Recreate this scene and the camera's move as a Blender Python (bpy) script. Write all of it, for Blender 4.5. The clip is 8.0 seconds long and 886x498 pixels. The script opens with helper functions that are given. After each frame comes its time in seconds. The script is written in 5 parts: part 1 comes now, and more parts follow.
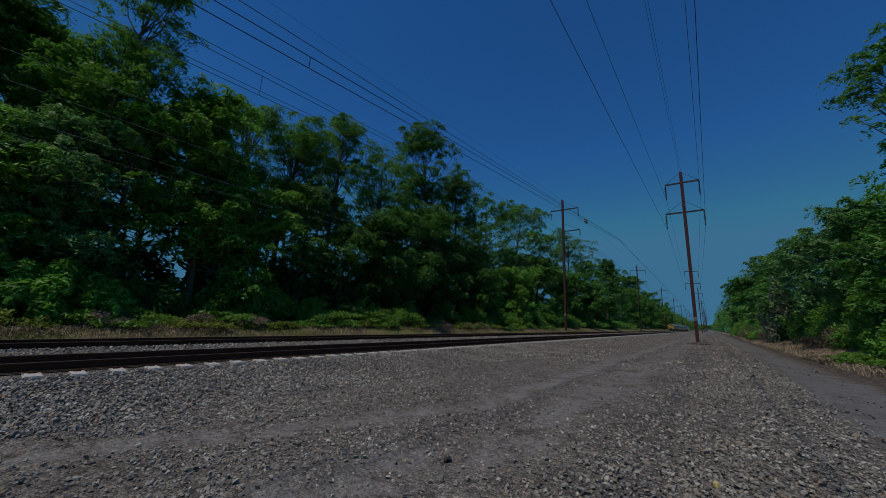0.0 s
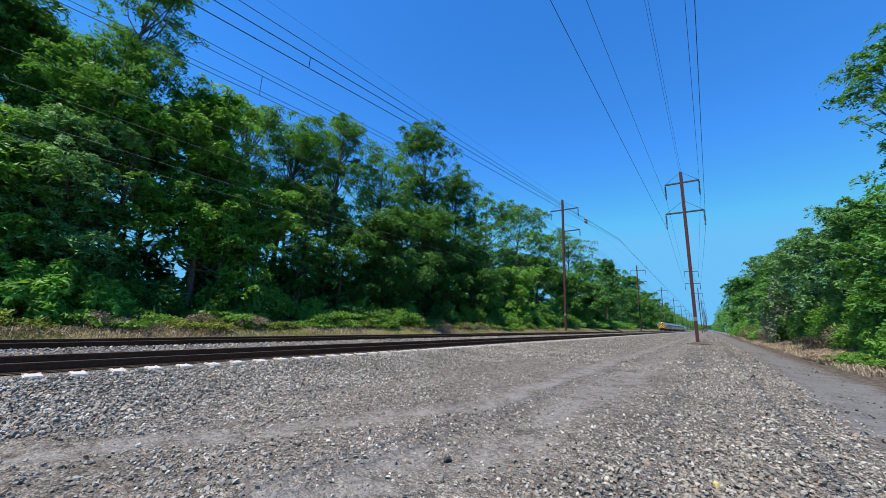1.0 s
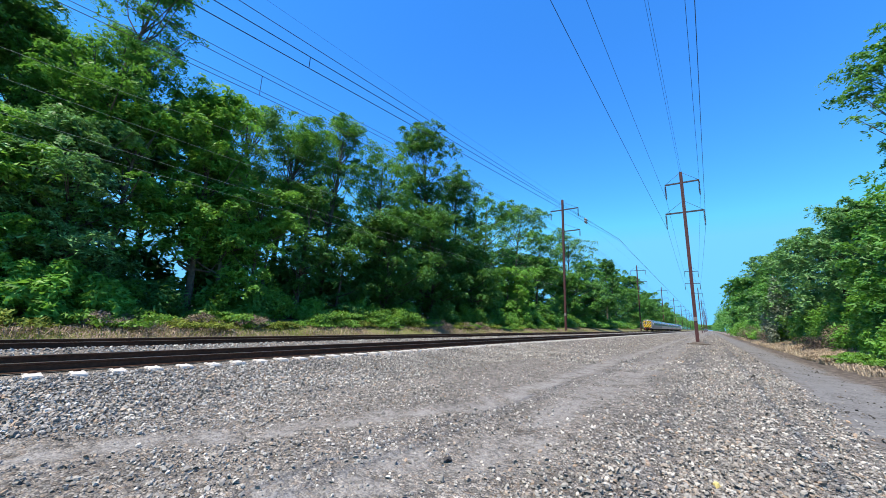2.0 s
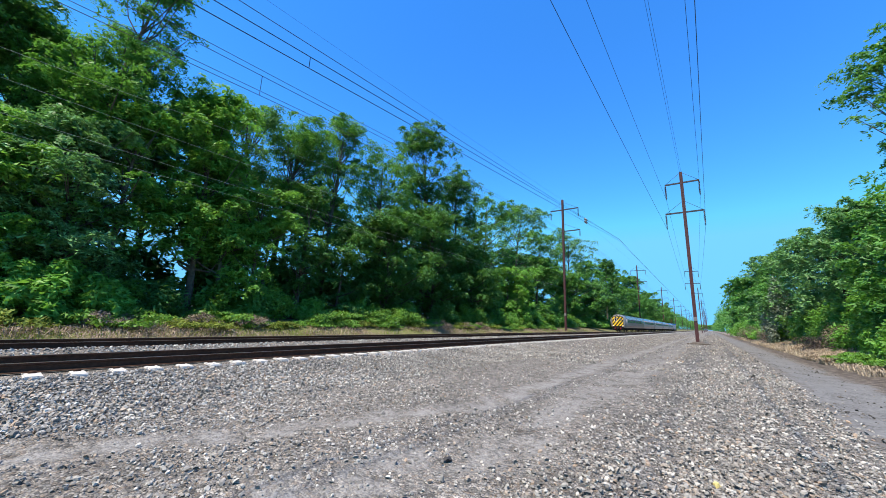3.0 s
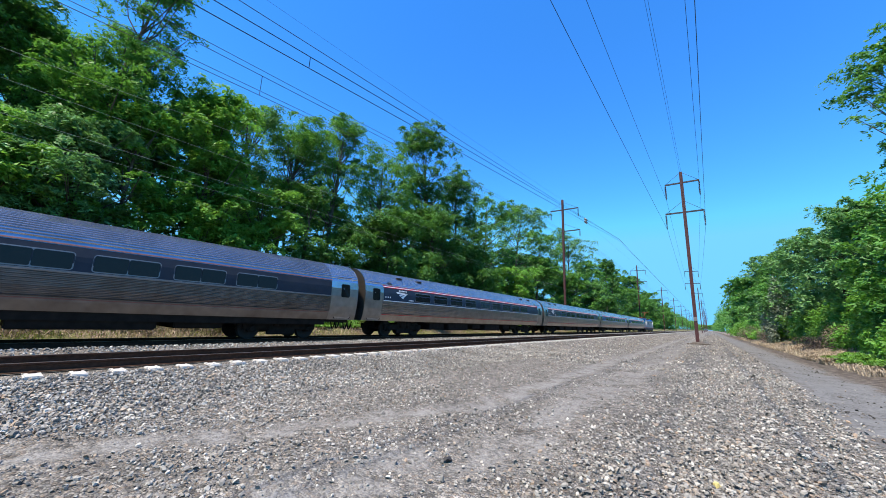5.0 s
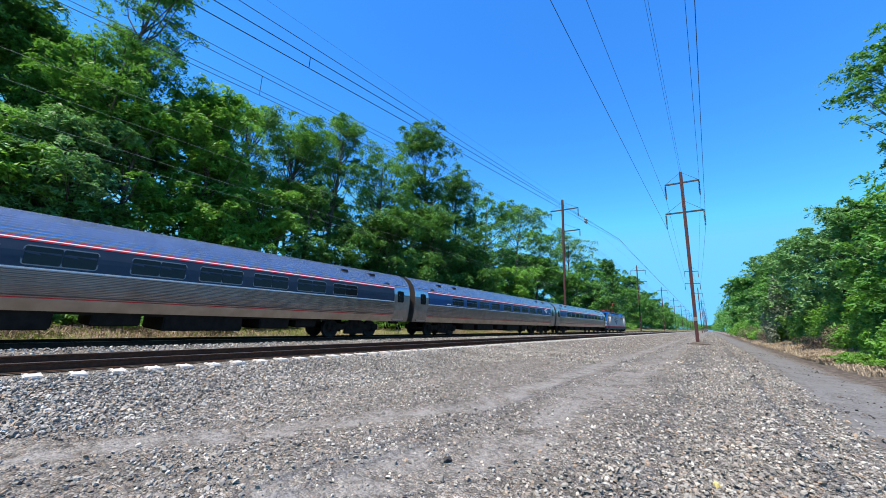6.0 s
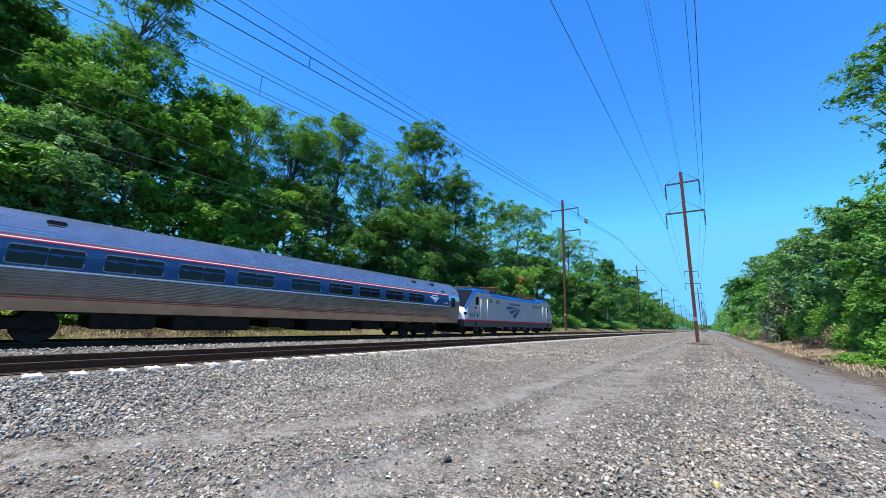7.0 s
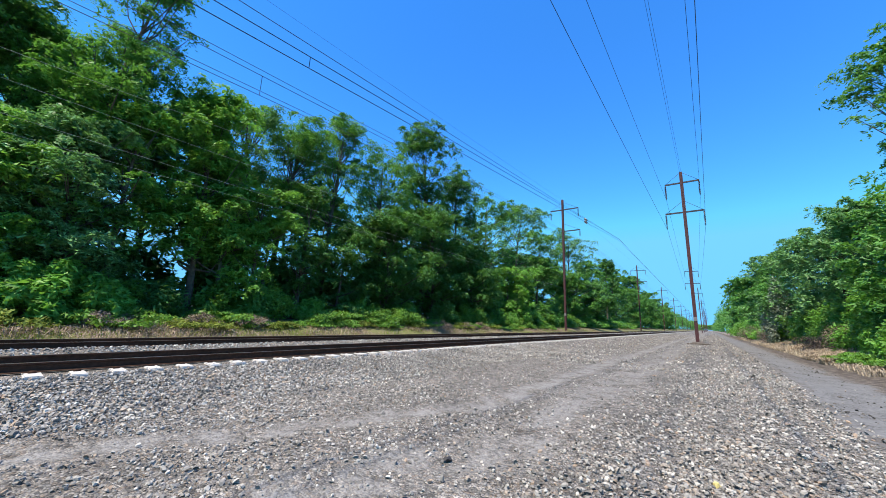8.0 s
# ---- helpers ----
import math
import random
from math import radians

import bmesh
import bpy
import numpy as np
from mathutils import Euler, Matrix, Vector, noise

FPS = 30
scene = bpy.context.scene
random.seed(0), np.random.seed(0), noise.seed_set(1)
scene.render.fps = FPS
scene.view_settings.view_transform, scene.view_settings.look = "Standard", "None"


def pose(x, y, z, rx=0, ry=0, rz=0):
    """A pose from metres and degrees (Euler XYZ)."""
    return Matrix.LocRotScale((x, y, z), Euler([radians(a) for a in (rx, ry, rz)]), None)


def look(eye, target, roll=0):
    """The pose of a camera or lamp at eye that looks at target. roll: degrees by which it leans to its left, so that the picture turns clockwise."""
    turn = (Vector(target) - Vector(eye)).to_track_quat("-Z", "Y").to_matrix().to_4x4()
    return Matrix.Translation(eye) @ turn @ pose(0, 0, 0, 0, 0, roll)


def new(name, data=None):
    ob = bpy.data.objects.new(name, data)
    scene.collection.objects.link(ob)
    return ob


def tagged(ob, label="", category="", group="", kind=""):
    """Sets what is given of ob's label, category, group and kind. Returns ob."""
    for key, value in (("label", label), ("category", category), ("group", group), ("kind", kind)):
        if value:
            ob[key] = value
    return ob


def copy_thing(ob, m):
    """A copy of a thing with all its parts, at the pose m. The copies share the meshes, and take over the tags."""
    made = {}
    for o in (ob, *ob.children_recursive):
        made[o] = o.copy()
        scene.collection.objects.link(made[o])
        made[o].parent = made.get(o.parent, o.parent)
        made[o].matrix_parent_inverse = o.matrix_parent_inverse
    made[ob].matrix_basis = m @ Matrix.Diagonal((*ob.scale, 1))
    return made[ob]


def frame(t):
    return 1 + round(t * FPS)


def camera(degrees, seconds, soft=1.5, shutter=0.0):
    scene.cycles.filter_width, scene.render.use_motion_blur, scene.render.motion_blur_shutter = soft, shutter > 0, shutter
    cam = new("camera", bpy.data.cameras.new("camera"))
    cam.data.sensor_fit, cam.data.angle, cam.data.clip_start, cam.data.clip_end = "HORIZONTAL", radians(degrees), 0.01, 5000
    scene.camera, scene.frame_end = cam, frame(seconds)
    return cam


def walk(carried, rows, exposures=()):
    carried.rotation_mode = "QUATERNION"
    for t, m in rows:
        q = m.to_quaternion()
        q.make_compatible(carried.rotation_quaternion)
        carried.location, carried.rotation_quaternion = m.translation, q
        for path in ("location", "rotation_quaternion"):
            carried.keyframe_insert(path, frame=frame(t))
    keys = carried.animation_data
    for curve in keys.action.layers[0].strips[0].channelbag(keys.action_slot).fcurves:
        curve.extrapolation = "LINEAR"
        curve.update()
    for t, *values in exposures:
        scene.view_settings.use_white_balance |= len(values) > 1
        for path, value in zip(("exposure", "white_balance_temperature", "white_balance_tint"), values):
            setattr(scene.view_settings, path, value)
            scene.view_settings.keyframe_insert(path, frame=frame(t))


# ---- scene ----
EYE, AIM, LEAN = (1.648, -3.019, 1.187), (-4.346, 4.733, 3.182), 2.48
cam = camera(104.585, 8.0, soft=0.5)
walk(cam, [(0.0, look(EYE, AIM, LEAN)), (8.0, look(EYE, AIM, LEAN))],
     exposures=[(0.0, -1.1), (0.3, -0.5), (0.6, 0.1), (0.9, 0.56), (1.1, 0.84), (1.3, 1.02), (1.5, 1.1), (8.0, 1.1)])

# ---- sky and sun ----
SUN_TO = Vector((-0.03, -0.45, 1.0)).normalized()
world = bpy.data.worlds.new("world")
scene.world = world
world.use_nodes = True
wn = world.node_tree
sky = wn.nodes.new("ShaderNodeTexSky")
sky.sky_type, sky.sun_disc = "NISHITA", False
sky.sun_elevation = math.asin(SUN_TO.z)
sky.sun_rotation = math.atan2(SUN_TO.x, SUN_TO.y)
sky.air_density, sky.dust_density, sky.ozone_density = 1.0, 0.0, 2.0
wn.nodes["Background"].inputs["Strength"].default_value = 0.143
vivid = wn.nodes.new("ShaderNodeHueSaturation")
vivid.inputs["Saturation"].default_value, vivid.inputs["Hue"].default_value = 1.25, 0.503
tint = wn.nodes.new("ShaderNodeMix")
tint.data_type, tint.blend_type = "RGBA", "MULTIPLY"
tint.inputs[0].default_value, tint.inputs[7].default_value = 1.0, (0.43, 0.86, 1.12, 1)
wn.links.new(sky.outputs[0], vivid.inputs["Color"])
wn.links.new(vivid.outputs[0], tint.inputs[6])
clear = wn.nodes.new("ShaderNodeMix")
clear.data_type, clear.blend_type = "RGBA", "DARKEN"
clear.inputs[0].default_value, clear.inputs[7].default_value = 1.0, (0.66, 2.25, 4.0, 1)
wn.links.new(tint.outputs[2], clear.inputs[6])
wn.links.new(clear.outputs[2], wn.nodes["Background"].inputs["Color"])
sun = new("sun", bpy.data.lights.new("sun", "SUN"))
sun.data.energy, sun.data.angle, sun.data.color = 3.6, radians(0.53), (1.0, 0.875, 0.69)
sun.matrix_world = look((0, 0, 60), Vector((0, 0, 60)) - SUN_TO)


# ---- materials ----
def material(name, colour, rough=0.6, metal=0.0, vary=0.15, scale=8.0, bump=0.0, bump_scale=60.0, spec=0.5, dirt=None, dirt_amount=0.4, dirt_scale=1.2):
    """A surface with fine and coarse variation of colour, gloss and relief."""
    m = bpy.data.materials.new(name)
    m.use_nodes = True
    t, b = m.node_tree, m.node_tree.nodes["Principled BSDF"]
    co = t.nodes.new("ShaderNodeTexCoord").outputs["Object"]
    n1 = t.nodes.new("ShaderNodeTexNoise")
    n1.inputs["Scale"].default_value, n1.inputs["Detail"].default_value = scale, 6
    t.links.new(co, n1.inputs["Vector"])
    ramp = t.nodes.new("ShaderNodeValToRGB")
    ramp.color_ramp.elements[0].position, ramp.color_ramp.elements[1].position = 0.3, 0.7
    ramp.color_ramp.elements[0].color = (*[c * (1 - vary) for c in colour], 1)
    ramp.color_ramp.elements[1].color = (*[min(1, c * (1 + vary)) for c in colour], 1)
    t.links.new(n1.outputs["Fac"], ramp.inputs["Fac"])
    out = ramp.outputs["Color"]
    if dirt:
        n2 = t.nodes.new("ShaderNodeTexNoise")
        n2.inputs["Scale"].default_value, n2.inputs["Detail"].default_value = dirt_scale, 8
        t.links.new(co, n2.inputs["Vector"])
        r2 = t.nodes.new("ShaderNodeMapRange")
        r2.inputs["From Min"].default_value, r2.inputs["From Max"].default_value, r2.inputs["To Max"].default_value = 0.45, 0.75, dirt_amount
        t.links.new(n2.outputs["Fac"], r2.inputs["Value"])
        mx = t.nodes.new("ShaderNodeMix")
        mx.data_type = "RGBA"
        mx.inputs["B"].default_value = (0, 0, 0, 1)
        mx.inputs[7].default_value = (*dirt, 1)
        t.links.new(r2.outputs[0], mx.inputs[0])
        t.links.new(out, mx.inputs[6])
        out = mx.outputs[2]
    t.links.new(out, b.inputs["Base Color"])
    b.inputs["Roughness"].default_value, b.inputs["Metallic"].default_value = rough, metal
    b.inputs["Specular IOR Level"].default_value = spec
    if bump:
        n3 = t.nodes.new("ShaderNodeTexNoise")
        n3.inputs["Scale"].default_value, n3.inputs["Detail"].default_value = bump_scale, 4
        t.links.new(co, n3.inputs["Vector"])
        bp = t.nodes.new("ShaderNodeBump")
        bp.inputs["Strength"].default_value, bp.inputs["Distance"].default_value = bump, 0.02
        t.links.new(n3.outputs["Fac"], bp.inputs["Height"])
        t.links.new(bp.outputs[0], b.inputs["Normal"])
    return m


def island_material(name, dark, light, rough, glow_through=0.0, tint=(0.4, 0.55, 0.08), spec=0.3, mid=None):
    """Leaves, blades and stones: each loose piece takes a shade of its own."""
    m = bpy.data.materials.new(name)
    m.use_nodes = True
    t, b = m.node_tree, m.node_tree.nodes["Principled BSDF"]
    geo = t.nodes.new("ShaderNodeNewGeometry")
    ramp = t.nodes.new("ShaderNodeValToRGB")
    ramp.color_ramp.elements[0].color, ramp.color_ramp.elements[1].color = (*dark, 1), (*light, 1)
    if mid:
        for pos, c in mid:
            ramp.color_ramp.elements.new(pos).color = (*c, 1)
    t.links.new(geo.outputs["Random Per Island"], ramp.inputs["Fac"])
    n = t.nodes.new("ShaderNodeTexNoise")
    n.inputs["Scale"].default_value, n.inputs["Detail"].default_value = 0.5, 4
    t.links.new(geo.outputs["Position"], n.inputs["Vector"])
    mr = t.nodes.new("ShaderNodeMapRange")
    mr.inputs["From Min"].default_value, mr.inputs["From Max"].default_value = 0.3, 0.7
    mr.inputs["To Min"].default_value, mr.inputs["To Max"].default_value = 0.75, 1.25
    t.links.new(n.outputs["Fac"], mr.inputs["Value"])
    hs = t.nodes.new("ShaderNodeHueSaturation")
    t.links.new(ramp.outputs["Color"], hs.inputs["Color"])
    t.links.new(mr.outputs[0], hs.inputs["Value"])
    t.links.new(hs.outputs[0], b.inputs["Base Color"])
    b.inputs["Roughness"].default_value, b.inputs["Specular IOR Level"].default_value = rough, spec
    if glow_through:
        tr = t.nodes.new("ShaderNodeBsdfTranslucent")
        tr.inputs["Color"].default_value = (*tint, 1)
        ms = t.nodes.new("ShaderNodeMixShader")
        ms.inputs[0].default_value = glow_through
        t.links.new(b.outputs[0], ms.inputs[1])
        t.links.new(tr.outputs[0], ms.inputs[2])
        t.links.new(ms.outputs[0], t.nodes["Material Output"].inputs["Surface"])
    return m


LEAF_DEEP = island_material("leaf_deep", (0.030, 0.096, 0.026), (0.105, 0.268, 0.065), 0.5, 0.3, (0.144, 0.351, 0.043))
LEAF_MID = island_material("leaf_mid", (0.049, 0.148, 0.030), (0.151, 0.351, 0.076), 0.5, 0.32, (0.184, 0.442, 0.054))
LEAF_BRIGHT = island_material("leaf_bright", (0.077, 0.207, 0.031), (0.207, 0.458, 0.078), 0.5, 0.34, (0.235, 0.499, 0.057))
LEAF_GREY = island_material("leaf_grey", (0.071, 0.164, 0.059), (0.210, 0.425, 0.145), 0.5, 0.28, (0.189, 0.416, 0.091))
LEAF_SILVER = island_material("leaf_silver", (0.12, 0.17, 0.10), (0.40, 0.45, 0.36), 0.5, 0.15, (0.2, 0.3, 0.1))
VINE = island_material("vine_leaf", (0.064, 0.170, 0.025), (0.190, 0.384, 0.062), 0.45, 0.32, (0.222, 0.411, 0.044))
GRASS_DRY = island_material("grass_dry", (0.19, 0.135, 0.10), (0.50, 0.40, 0.31), 0.85, 0.12, (0.36, 0.28, 0.19))
GRASS_GREEN = island_material("grass_green", (0.09, 0.14, 0.025), (0.24, 0.30, 0.05), 0.7, 0.25, (0.35, 0.42, 0.06))
STRAW = island_material("pale_straw", (0.28, 0.22, 0.16), (0.64, 0.54, 0.40), 0.85, 0.12, (0.4, 0.33, 0.22))
TWIG = island_material("dead_twigs", (0.13, 0.09, 0.065), (0.32, 0.25, 0.19), 0.85)
STONE = island_material("ballast_stone", (0.13, 0.124, 0.114), (0.62, 0.58, 0.51), 0.9, spec=0.05,
                        mid=((0.16, (0.21, 0.201, 0.186)), (0.5, (0.33, 0.314, 0.287)), (0.6, (0.36, 0.27, 0.195)), (0.68, (0.34, 0.322, 0.292)), (0.88, (0.44, 0.416, 0.373))))
BARK = material("bark", (0.10, 0.08, 0.06), 0.9, vary=0.4, scale=5, bump=0.8, bump_scale=18)
RAIL_RUST = material("rail_rust", (0.052, 0.027, 0.017), 0.85, 0.0, 0.3, 14, 0.3, spec=0.15)
RAIL_TOP = material("rail_running_surface", (0.42, 0.40, 0.39), 0.3, 0.9, 0.12, 20)
CONCRETE = material("tie_concrete", (0.56, 0.54, 0.51), 0.85, vary=0.12, scale=6, bump=0.3, dirt=(0.4, 0.36, 0.32))
POLE_STEEL = material("oxide_red_steel", (0.065, 0.021, 0.024), 0.75, 0.0, 0.35, 5, 0.3, dirt=(0.05, 0.03, 0.03))
DARK_STEEL = material("dark_steel", (0.05, 0.05, 0.055), 0.6, 0.4, 0.2, 6)
INSULATOR = material("insulator_porcelain", (0.10, 0.075, 0.075), 0.35, vary=0.2)
WIRE = material("weathered_wire", (0.055, 0.065, 0.07), 0.5, 0.5, 0.15)
# pale because the glint of bronze wire is put into the colour
PALE_WIRE = material("pale_wire", (0.30, 0.32, 0.31), 0.5, 0.3, 0.15)
PLATE = material("weathered_plate", (0.17, 0.165, 0.165), 0.6)
GREY_PANEL = material("grey_panel", (0.34, 0.33, 0.33), 0.6)
FOOTING = material("stained_footing", (0.20, 0.17, 0.15), 0.9, vary=0.25, bump=0.4)


# ---- mesh helpers ----
def part(name, bm, mat, parent, label=""):
    me = bpy.data.meshes.new(name)
    bm.normal_update()
    bm.to_mesh(me)
    bm.free()
    me.materials.append(mat)
    ob = new(name, me)
    ob.parent = parent
    return tagged(ob, label)


def thing(name, label, category, group="", kind=""):
    return tagged(new(name), label, category, group, kind)


def box(bm, x0, x1, y0, y1, z0, z1, bevel=0.0):
    vs = [bm.verts.new(v) for v in ((x0, y0, z0), (x1, y0, z0), (x1, y1, z0), (x0, y1, z0), (x0, y0, z1), (x1, y0, z1), (x1, y1, z1), (x0, y1, z1))]
    fs = [bm.faces.new([vs[i] for i in q]) for q in ((3, 2, 1, 0), (4, 5, 6, 7), (0, 1, 5, 4), (1, 2, 6, 5), (2, 3, 7, 6), (3, 0, 4, 7))]
    if bevel:
        bmesh.ops.bevel(bm, geom=list({e for f in fs for e in f.edges}), offset=bevel, segments=2, affect="EDGES", clamp_overlap=True)
    return bm


def boxed(*a, **k):
    return box(bmesh.new(), *a, **k)


def tube(bm, a, b, r0, r1, n=8, caps=True):
    a, b = Vector(a), Vector(b)
    q = (b - a).to_track_quat("Z", "Y")
    rings = []
    for p, r in ((a, r0), (b, r1)):
        rings.append([bm.verts.new(p + q @ Vector((r * math.cos(2 * math.pi * i / n), r * math.sin(2 * math.pi * i / n), 0))) for i in range(n)])
    for i in range(n):
        f = bm.faces.new((rings[0][i], rings[0][(i + 1) % n], rings[1][(i + 1) % n], rings[1][i]))
        f.smooth = True
    if caps:
        bm.faces.new(rings[0][::-1]), bm.faces.new(rings[1])
    return bm


def tubed(*a, **k):
    return tube(bmesh.new(), *a, **k)


def extrude_y(profile, ys, closed=False, smooth=False):
    """Sweep a list of (x, z) along the y stations."""
    bm = bmesh.new()
    rows = [[bm.verts.new((x, y, z)) for x, z in profile] for y in ys]
    n = len(profile)
    for a, b in zip(rows, rows[1:]):
        for i in range(n if closed else n - 1):
            f = bm.faces.new((a[i], a[(i + 1) % n], b[(i + 1) % n], b[i]))
            f.smooth = smooth
    if closed:
        bm.faces.new(rows[0][::-1]), bm.faces.new(rows[-1])
        bmesh.ops.recalc_face_normals(bm, faces=bm.faces)
    return bm


def quads_mesh(name, verts, quads, mat, smooth=False):
    me = bpy.data.meshes.new(name)
    verts, quads = np.asarray(verts, np.float32), np.asarray(quads, np.int32)
    k = quads.shape[1]
    me.vertices.add(len(verts))
    me.vertices.foreach_set("co", verts.ravel())
    me.loops.add(quads.size)
    me.loops.foreach_set("vertex_index", quads.ravel())
    me.polygons.add(len(quads))
    me.polygons.foreach_set("loop_start", np.arange(0, quads.size, k, dtype=np.int32))
    me.polygons.foreach_set("use_smooth", np.full(len(quads), smooth, bool))
    me.update(calc_edges=True)
    me.materials.append(mat)
    return me


# ---- ground ----
def rut_far(y):
    """Centre of the wheel track next to the ballast shoulder."""
    return -2.3 - 0.4 * np.clip(3.5 - y, 0, 9)


def rut_near(y):
    """Centre of the broad dusty wheel track in mid-road."""
    return -0.75 - 0.33 * np.clip(1.8 - y, 0, 9)


def lay(x, y):
    """Height of the ground: forest floor, bank, ballast bed, service road, bank."""
    pts = ((-400, 4.0), (-60, 2.0), (-30, 1.0), (-24, 0.75), (-21, 0.25), (-18.6, -0.3), (-17.2, -0.40), (-16.3, -0.205), (-13.3, -0.19), (-12.9, -0.12), (-12.3, -0.07), (-11.7, -0.12), (-11.3, -0.195),
           (-9.0, -0.21), (-8.5, -0.26), (-8.1, -0.3), (-6.4, -0.5), (-5.4, -0.54), (3.2, -0.5), (4.0, -0.56), (6.0, -0.56), (7.2, -0.42), (10, -0.1), (20, 0.4), (60, 1.2), (400, 3.0))
    z = np.interp(x, [p[0] for p in pts], [p[1] for p in pts])
    road = np.exp(-((x + 1.8) / 5.0) ** 4)
    for cx, depth, width in ((rut_far(y), 0.045, 0.36), (rut_near(y), 0.04, 0.5)):
        z = z - depth * np.exp(-((x - cx) / width) ** 2)
    z = z + road * (0.02 * np.sin(x * 2.1 + y * 0.7) + 0.015 * np.sin(y * 1.9 - x * 1.3))
    return z


def ground_material():
    m = bpy.data.materials.new("gravel_and_soil")
    m.use_nodes = True
    t, b = m.node_tree, m.node_tree.nodes["Principled BSDF"]
    N, Lk = t.nodes.new, t.links.new
    pos = N("ShaderNodeNewGeometry").outputs["Position"]
    sep = N("ShaderNodeSeparateXYZ")
    Lk(pos, sep.inputs[0])

    def math_(op, a, b_=None, c=None):
        n = N("ShaderNodeMath")
        n.operation = op
        for i, v in enumerate((a, b_, c)):
            if v is None:
                continue
            if isinstance(v, (int, float)):
                n.inputs[i].default_value = v
            else:
                Lk(v, n.inputs[i])
        return n.outputs[0]

    def noise_(scale, detail=5):
        n = N("ShaderNodeTexNoise")
        n.inputs["Scale"].default_value, n.inputs["Detail"].default_value = scale, detail
        Lk(pos, n.inputs["Vector"])
        return n.outputs["Fac"]

    def mix_(f, a, c):
        n = N("ShaderNodeMix")
        n.data_type = "RGBA"
        for i, v in ((0, f), (6, a), (7, c)):
            if isinstance(v, tuple):
                n.inputs[i].default_value = (*v, 1)
            elif isinstance(v, float):
                n.inputs[i].default_value = v
            else:
                Lk(v, n.inputs[i])
        return n.outputs[2]

    def step_(v, lo, hi):
        n = N("ShaderNodeMapRange")
        n.interpolation_type = "SMOOTHSTEP"
        n.inputs["From Min"].default_value, n.inputs["From Max"].default_value = lo, hi
        Lk(v, n.inputs["Value"])
        return n.outputs[0]

    vor = N("ShaderNodeTexVoronoi")
    vor.inputs["Scale"].default_value = 24.0
    Lk(pos, vor.inputs["Vector"])
    cells = N("ShaderNodeValToRGB")
    for p, c in ((0.0, (0.10, 0.095, 0.086)), (0.3, (0.225, 0.213, 0.193)), (0.55, (0.295, 0.28, 0.255)), (0.7, (0.23, 0.185, 0.145)), (1.0, (0.44, 0.415, 0.375))):
        e = cells.color_ramp.elements.new(p) if 0 < p < 1 else cells.color_ramp.elements[0 if p == 0 else -1]
        e.color = (*c, 1)
    s2 = N("ShaderNodeSeparateColor")
    Lk(vor.outputs["Color"], s2.inputs[0])
    Lk(s2.outputs[0], cells.inputs["Fac"])
    # dark soil in the gaps, deepened to paint the shade between stones
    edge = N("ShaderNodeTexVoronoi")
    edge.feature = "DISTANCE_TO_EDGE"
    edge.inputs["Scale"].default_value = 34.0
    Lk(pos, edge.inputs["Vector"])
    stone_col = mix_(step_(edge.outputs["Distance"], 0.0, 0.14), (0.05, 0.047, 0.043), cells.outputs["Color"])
    # speckled tone stands in for the small shadows that loose stones cast
    shade_speck = math_("ADD", math_("MULTIPLY", step_(noise_(7.0, 8), 0.3, 0.7), 0.5), math_("MULTIPLY", step_(noise_(1.1, 8), 0.3, 0.7), 0.25))
    shade_speck = math_("ADD", shade_speck, 0.54)
    vary = N("ShaderNodeVectorMath")
    vary.operation = "SCALE"
    Lk(stone_col, vary.inputs[0])
    Lk(shade_speck, vary.inputs["Scale"])
    stone_col = vary.outputs[0]
    wob = math_("MULTIPLY_ADD", noise_(0.6, 6), 1.6, -0.8)
    fine = math_("MULTIPLY_ADD", noise_(5.0, 6), 0.5, -0.25)
    x = math_("ADD", math_("ADD", sep.outputs[0], math_("MULTIPLY", wob, 0.45)), fine)
    y = sep.outputs[1]
    dust = mix_(noise_(3.0, 8), (0.225, 0.219, 0.208), (0.325, 0.316, 0.30))
    dust = mix_(step_(noise_(40.0, 3), 0.5, 0.68), dust, (0.12, 0.114, 0.105))
    # two wheel tracks of crushed dust, bending away in the foreground
    bend1 = math_("MAXIMUM", math_("SUBTRACT", 3.5, y), 0.0)
    bend2 = math_("MAXIMUM", math_("SUBTRACT", 1.8, y), 0.0)
    a1 = math_("ABSOLUTE", math_("ADD", math_("ADD", x, 2.3), math_("MULTIPLY", bend1, 0.4)))
    a2 = math_("ABSOLUTE", math_("ADD", math_("ADD", x, 0.75), math_("MULTIPLY", bend2, 0.33)))
    ruts = math_("MAXIMUM", math_("SUBTRACT", 1.0, step_(a1, 0.1, 0.55)), math_("MULTIPLY", math_("SUBTRACT", 1.0, step_(a2, 0.15, 0.95)), 0.75))
    ruts = math_("MULTIPLY", math_("MULTIPLY", ruts, step_(noise_(1.6, 6), 0.36, 0.62)), math_("ADD", 0.5, math_("MULTIPLY", step_(noise_(14.0, 5), 0.42, 0.56), 0.5)))
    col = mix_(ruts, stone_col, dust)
    stain = math_("MULTIPLY", math_("SUBTRACT", 1.0, step_(math_("ABSOLUTE", math_("SUBTRACT", x, 0.8)), 0.1, 1.0)), step_(noise_(0.35, 5), 0.45, 0.6))
    col = mix_(math_("MULTIPLY", stain, 0.55), col, (0.085, 0.08, 0.075))
    # damp muddy path beside the road
    broad = math_("MULTIPLY", math_("SUBTRACT", 1.0, step_(y, 8.0, 22.0)), 0.5)
    ragged = math_("MULTIPLY_ADD", noise_(2.4, 8), 1.3, -0.65)
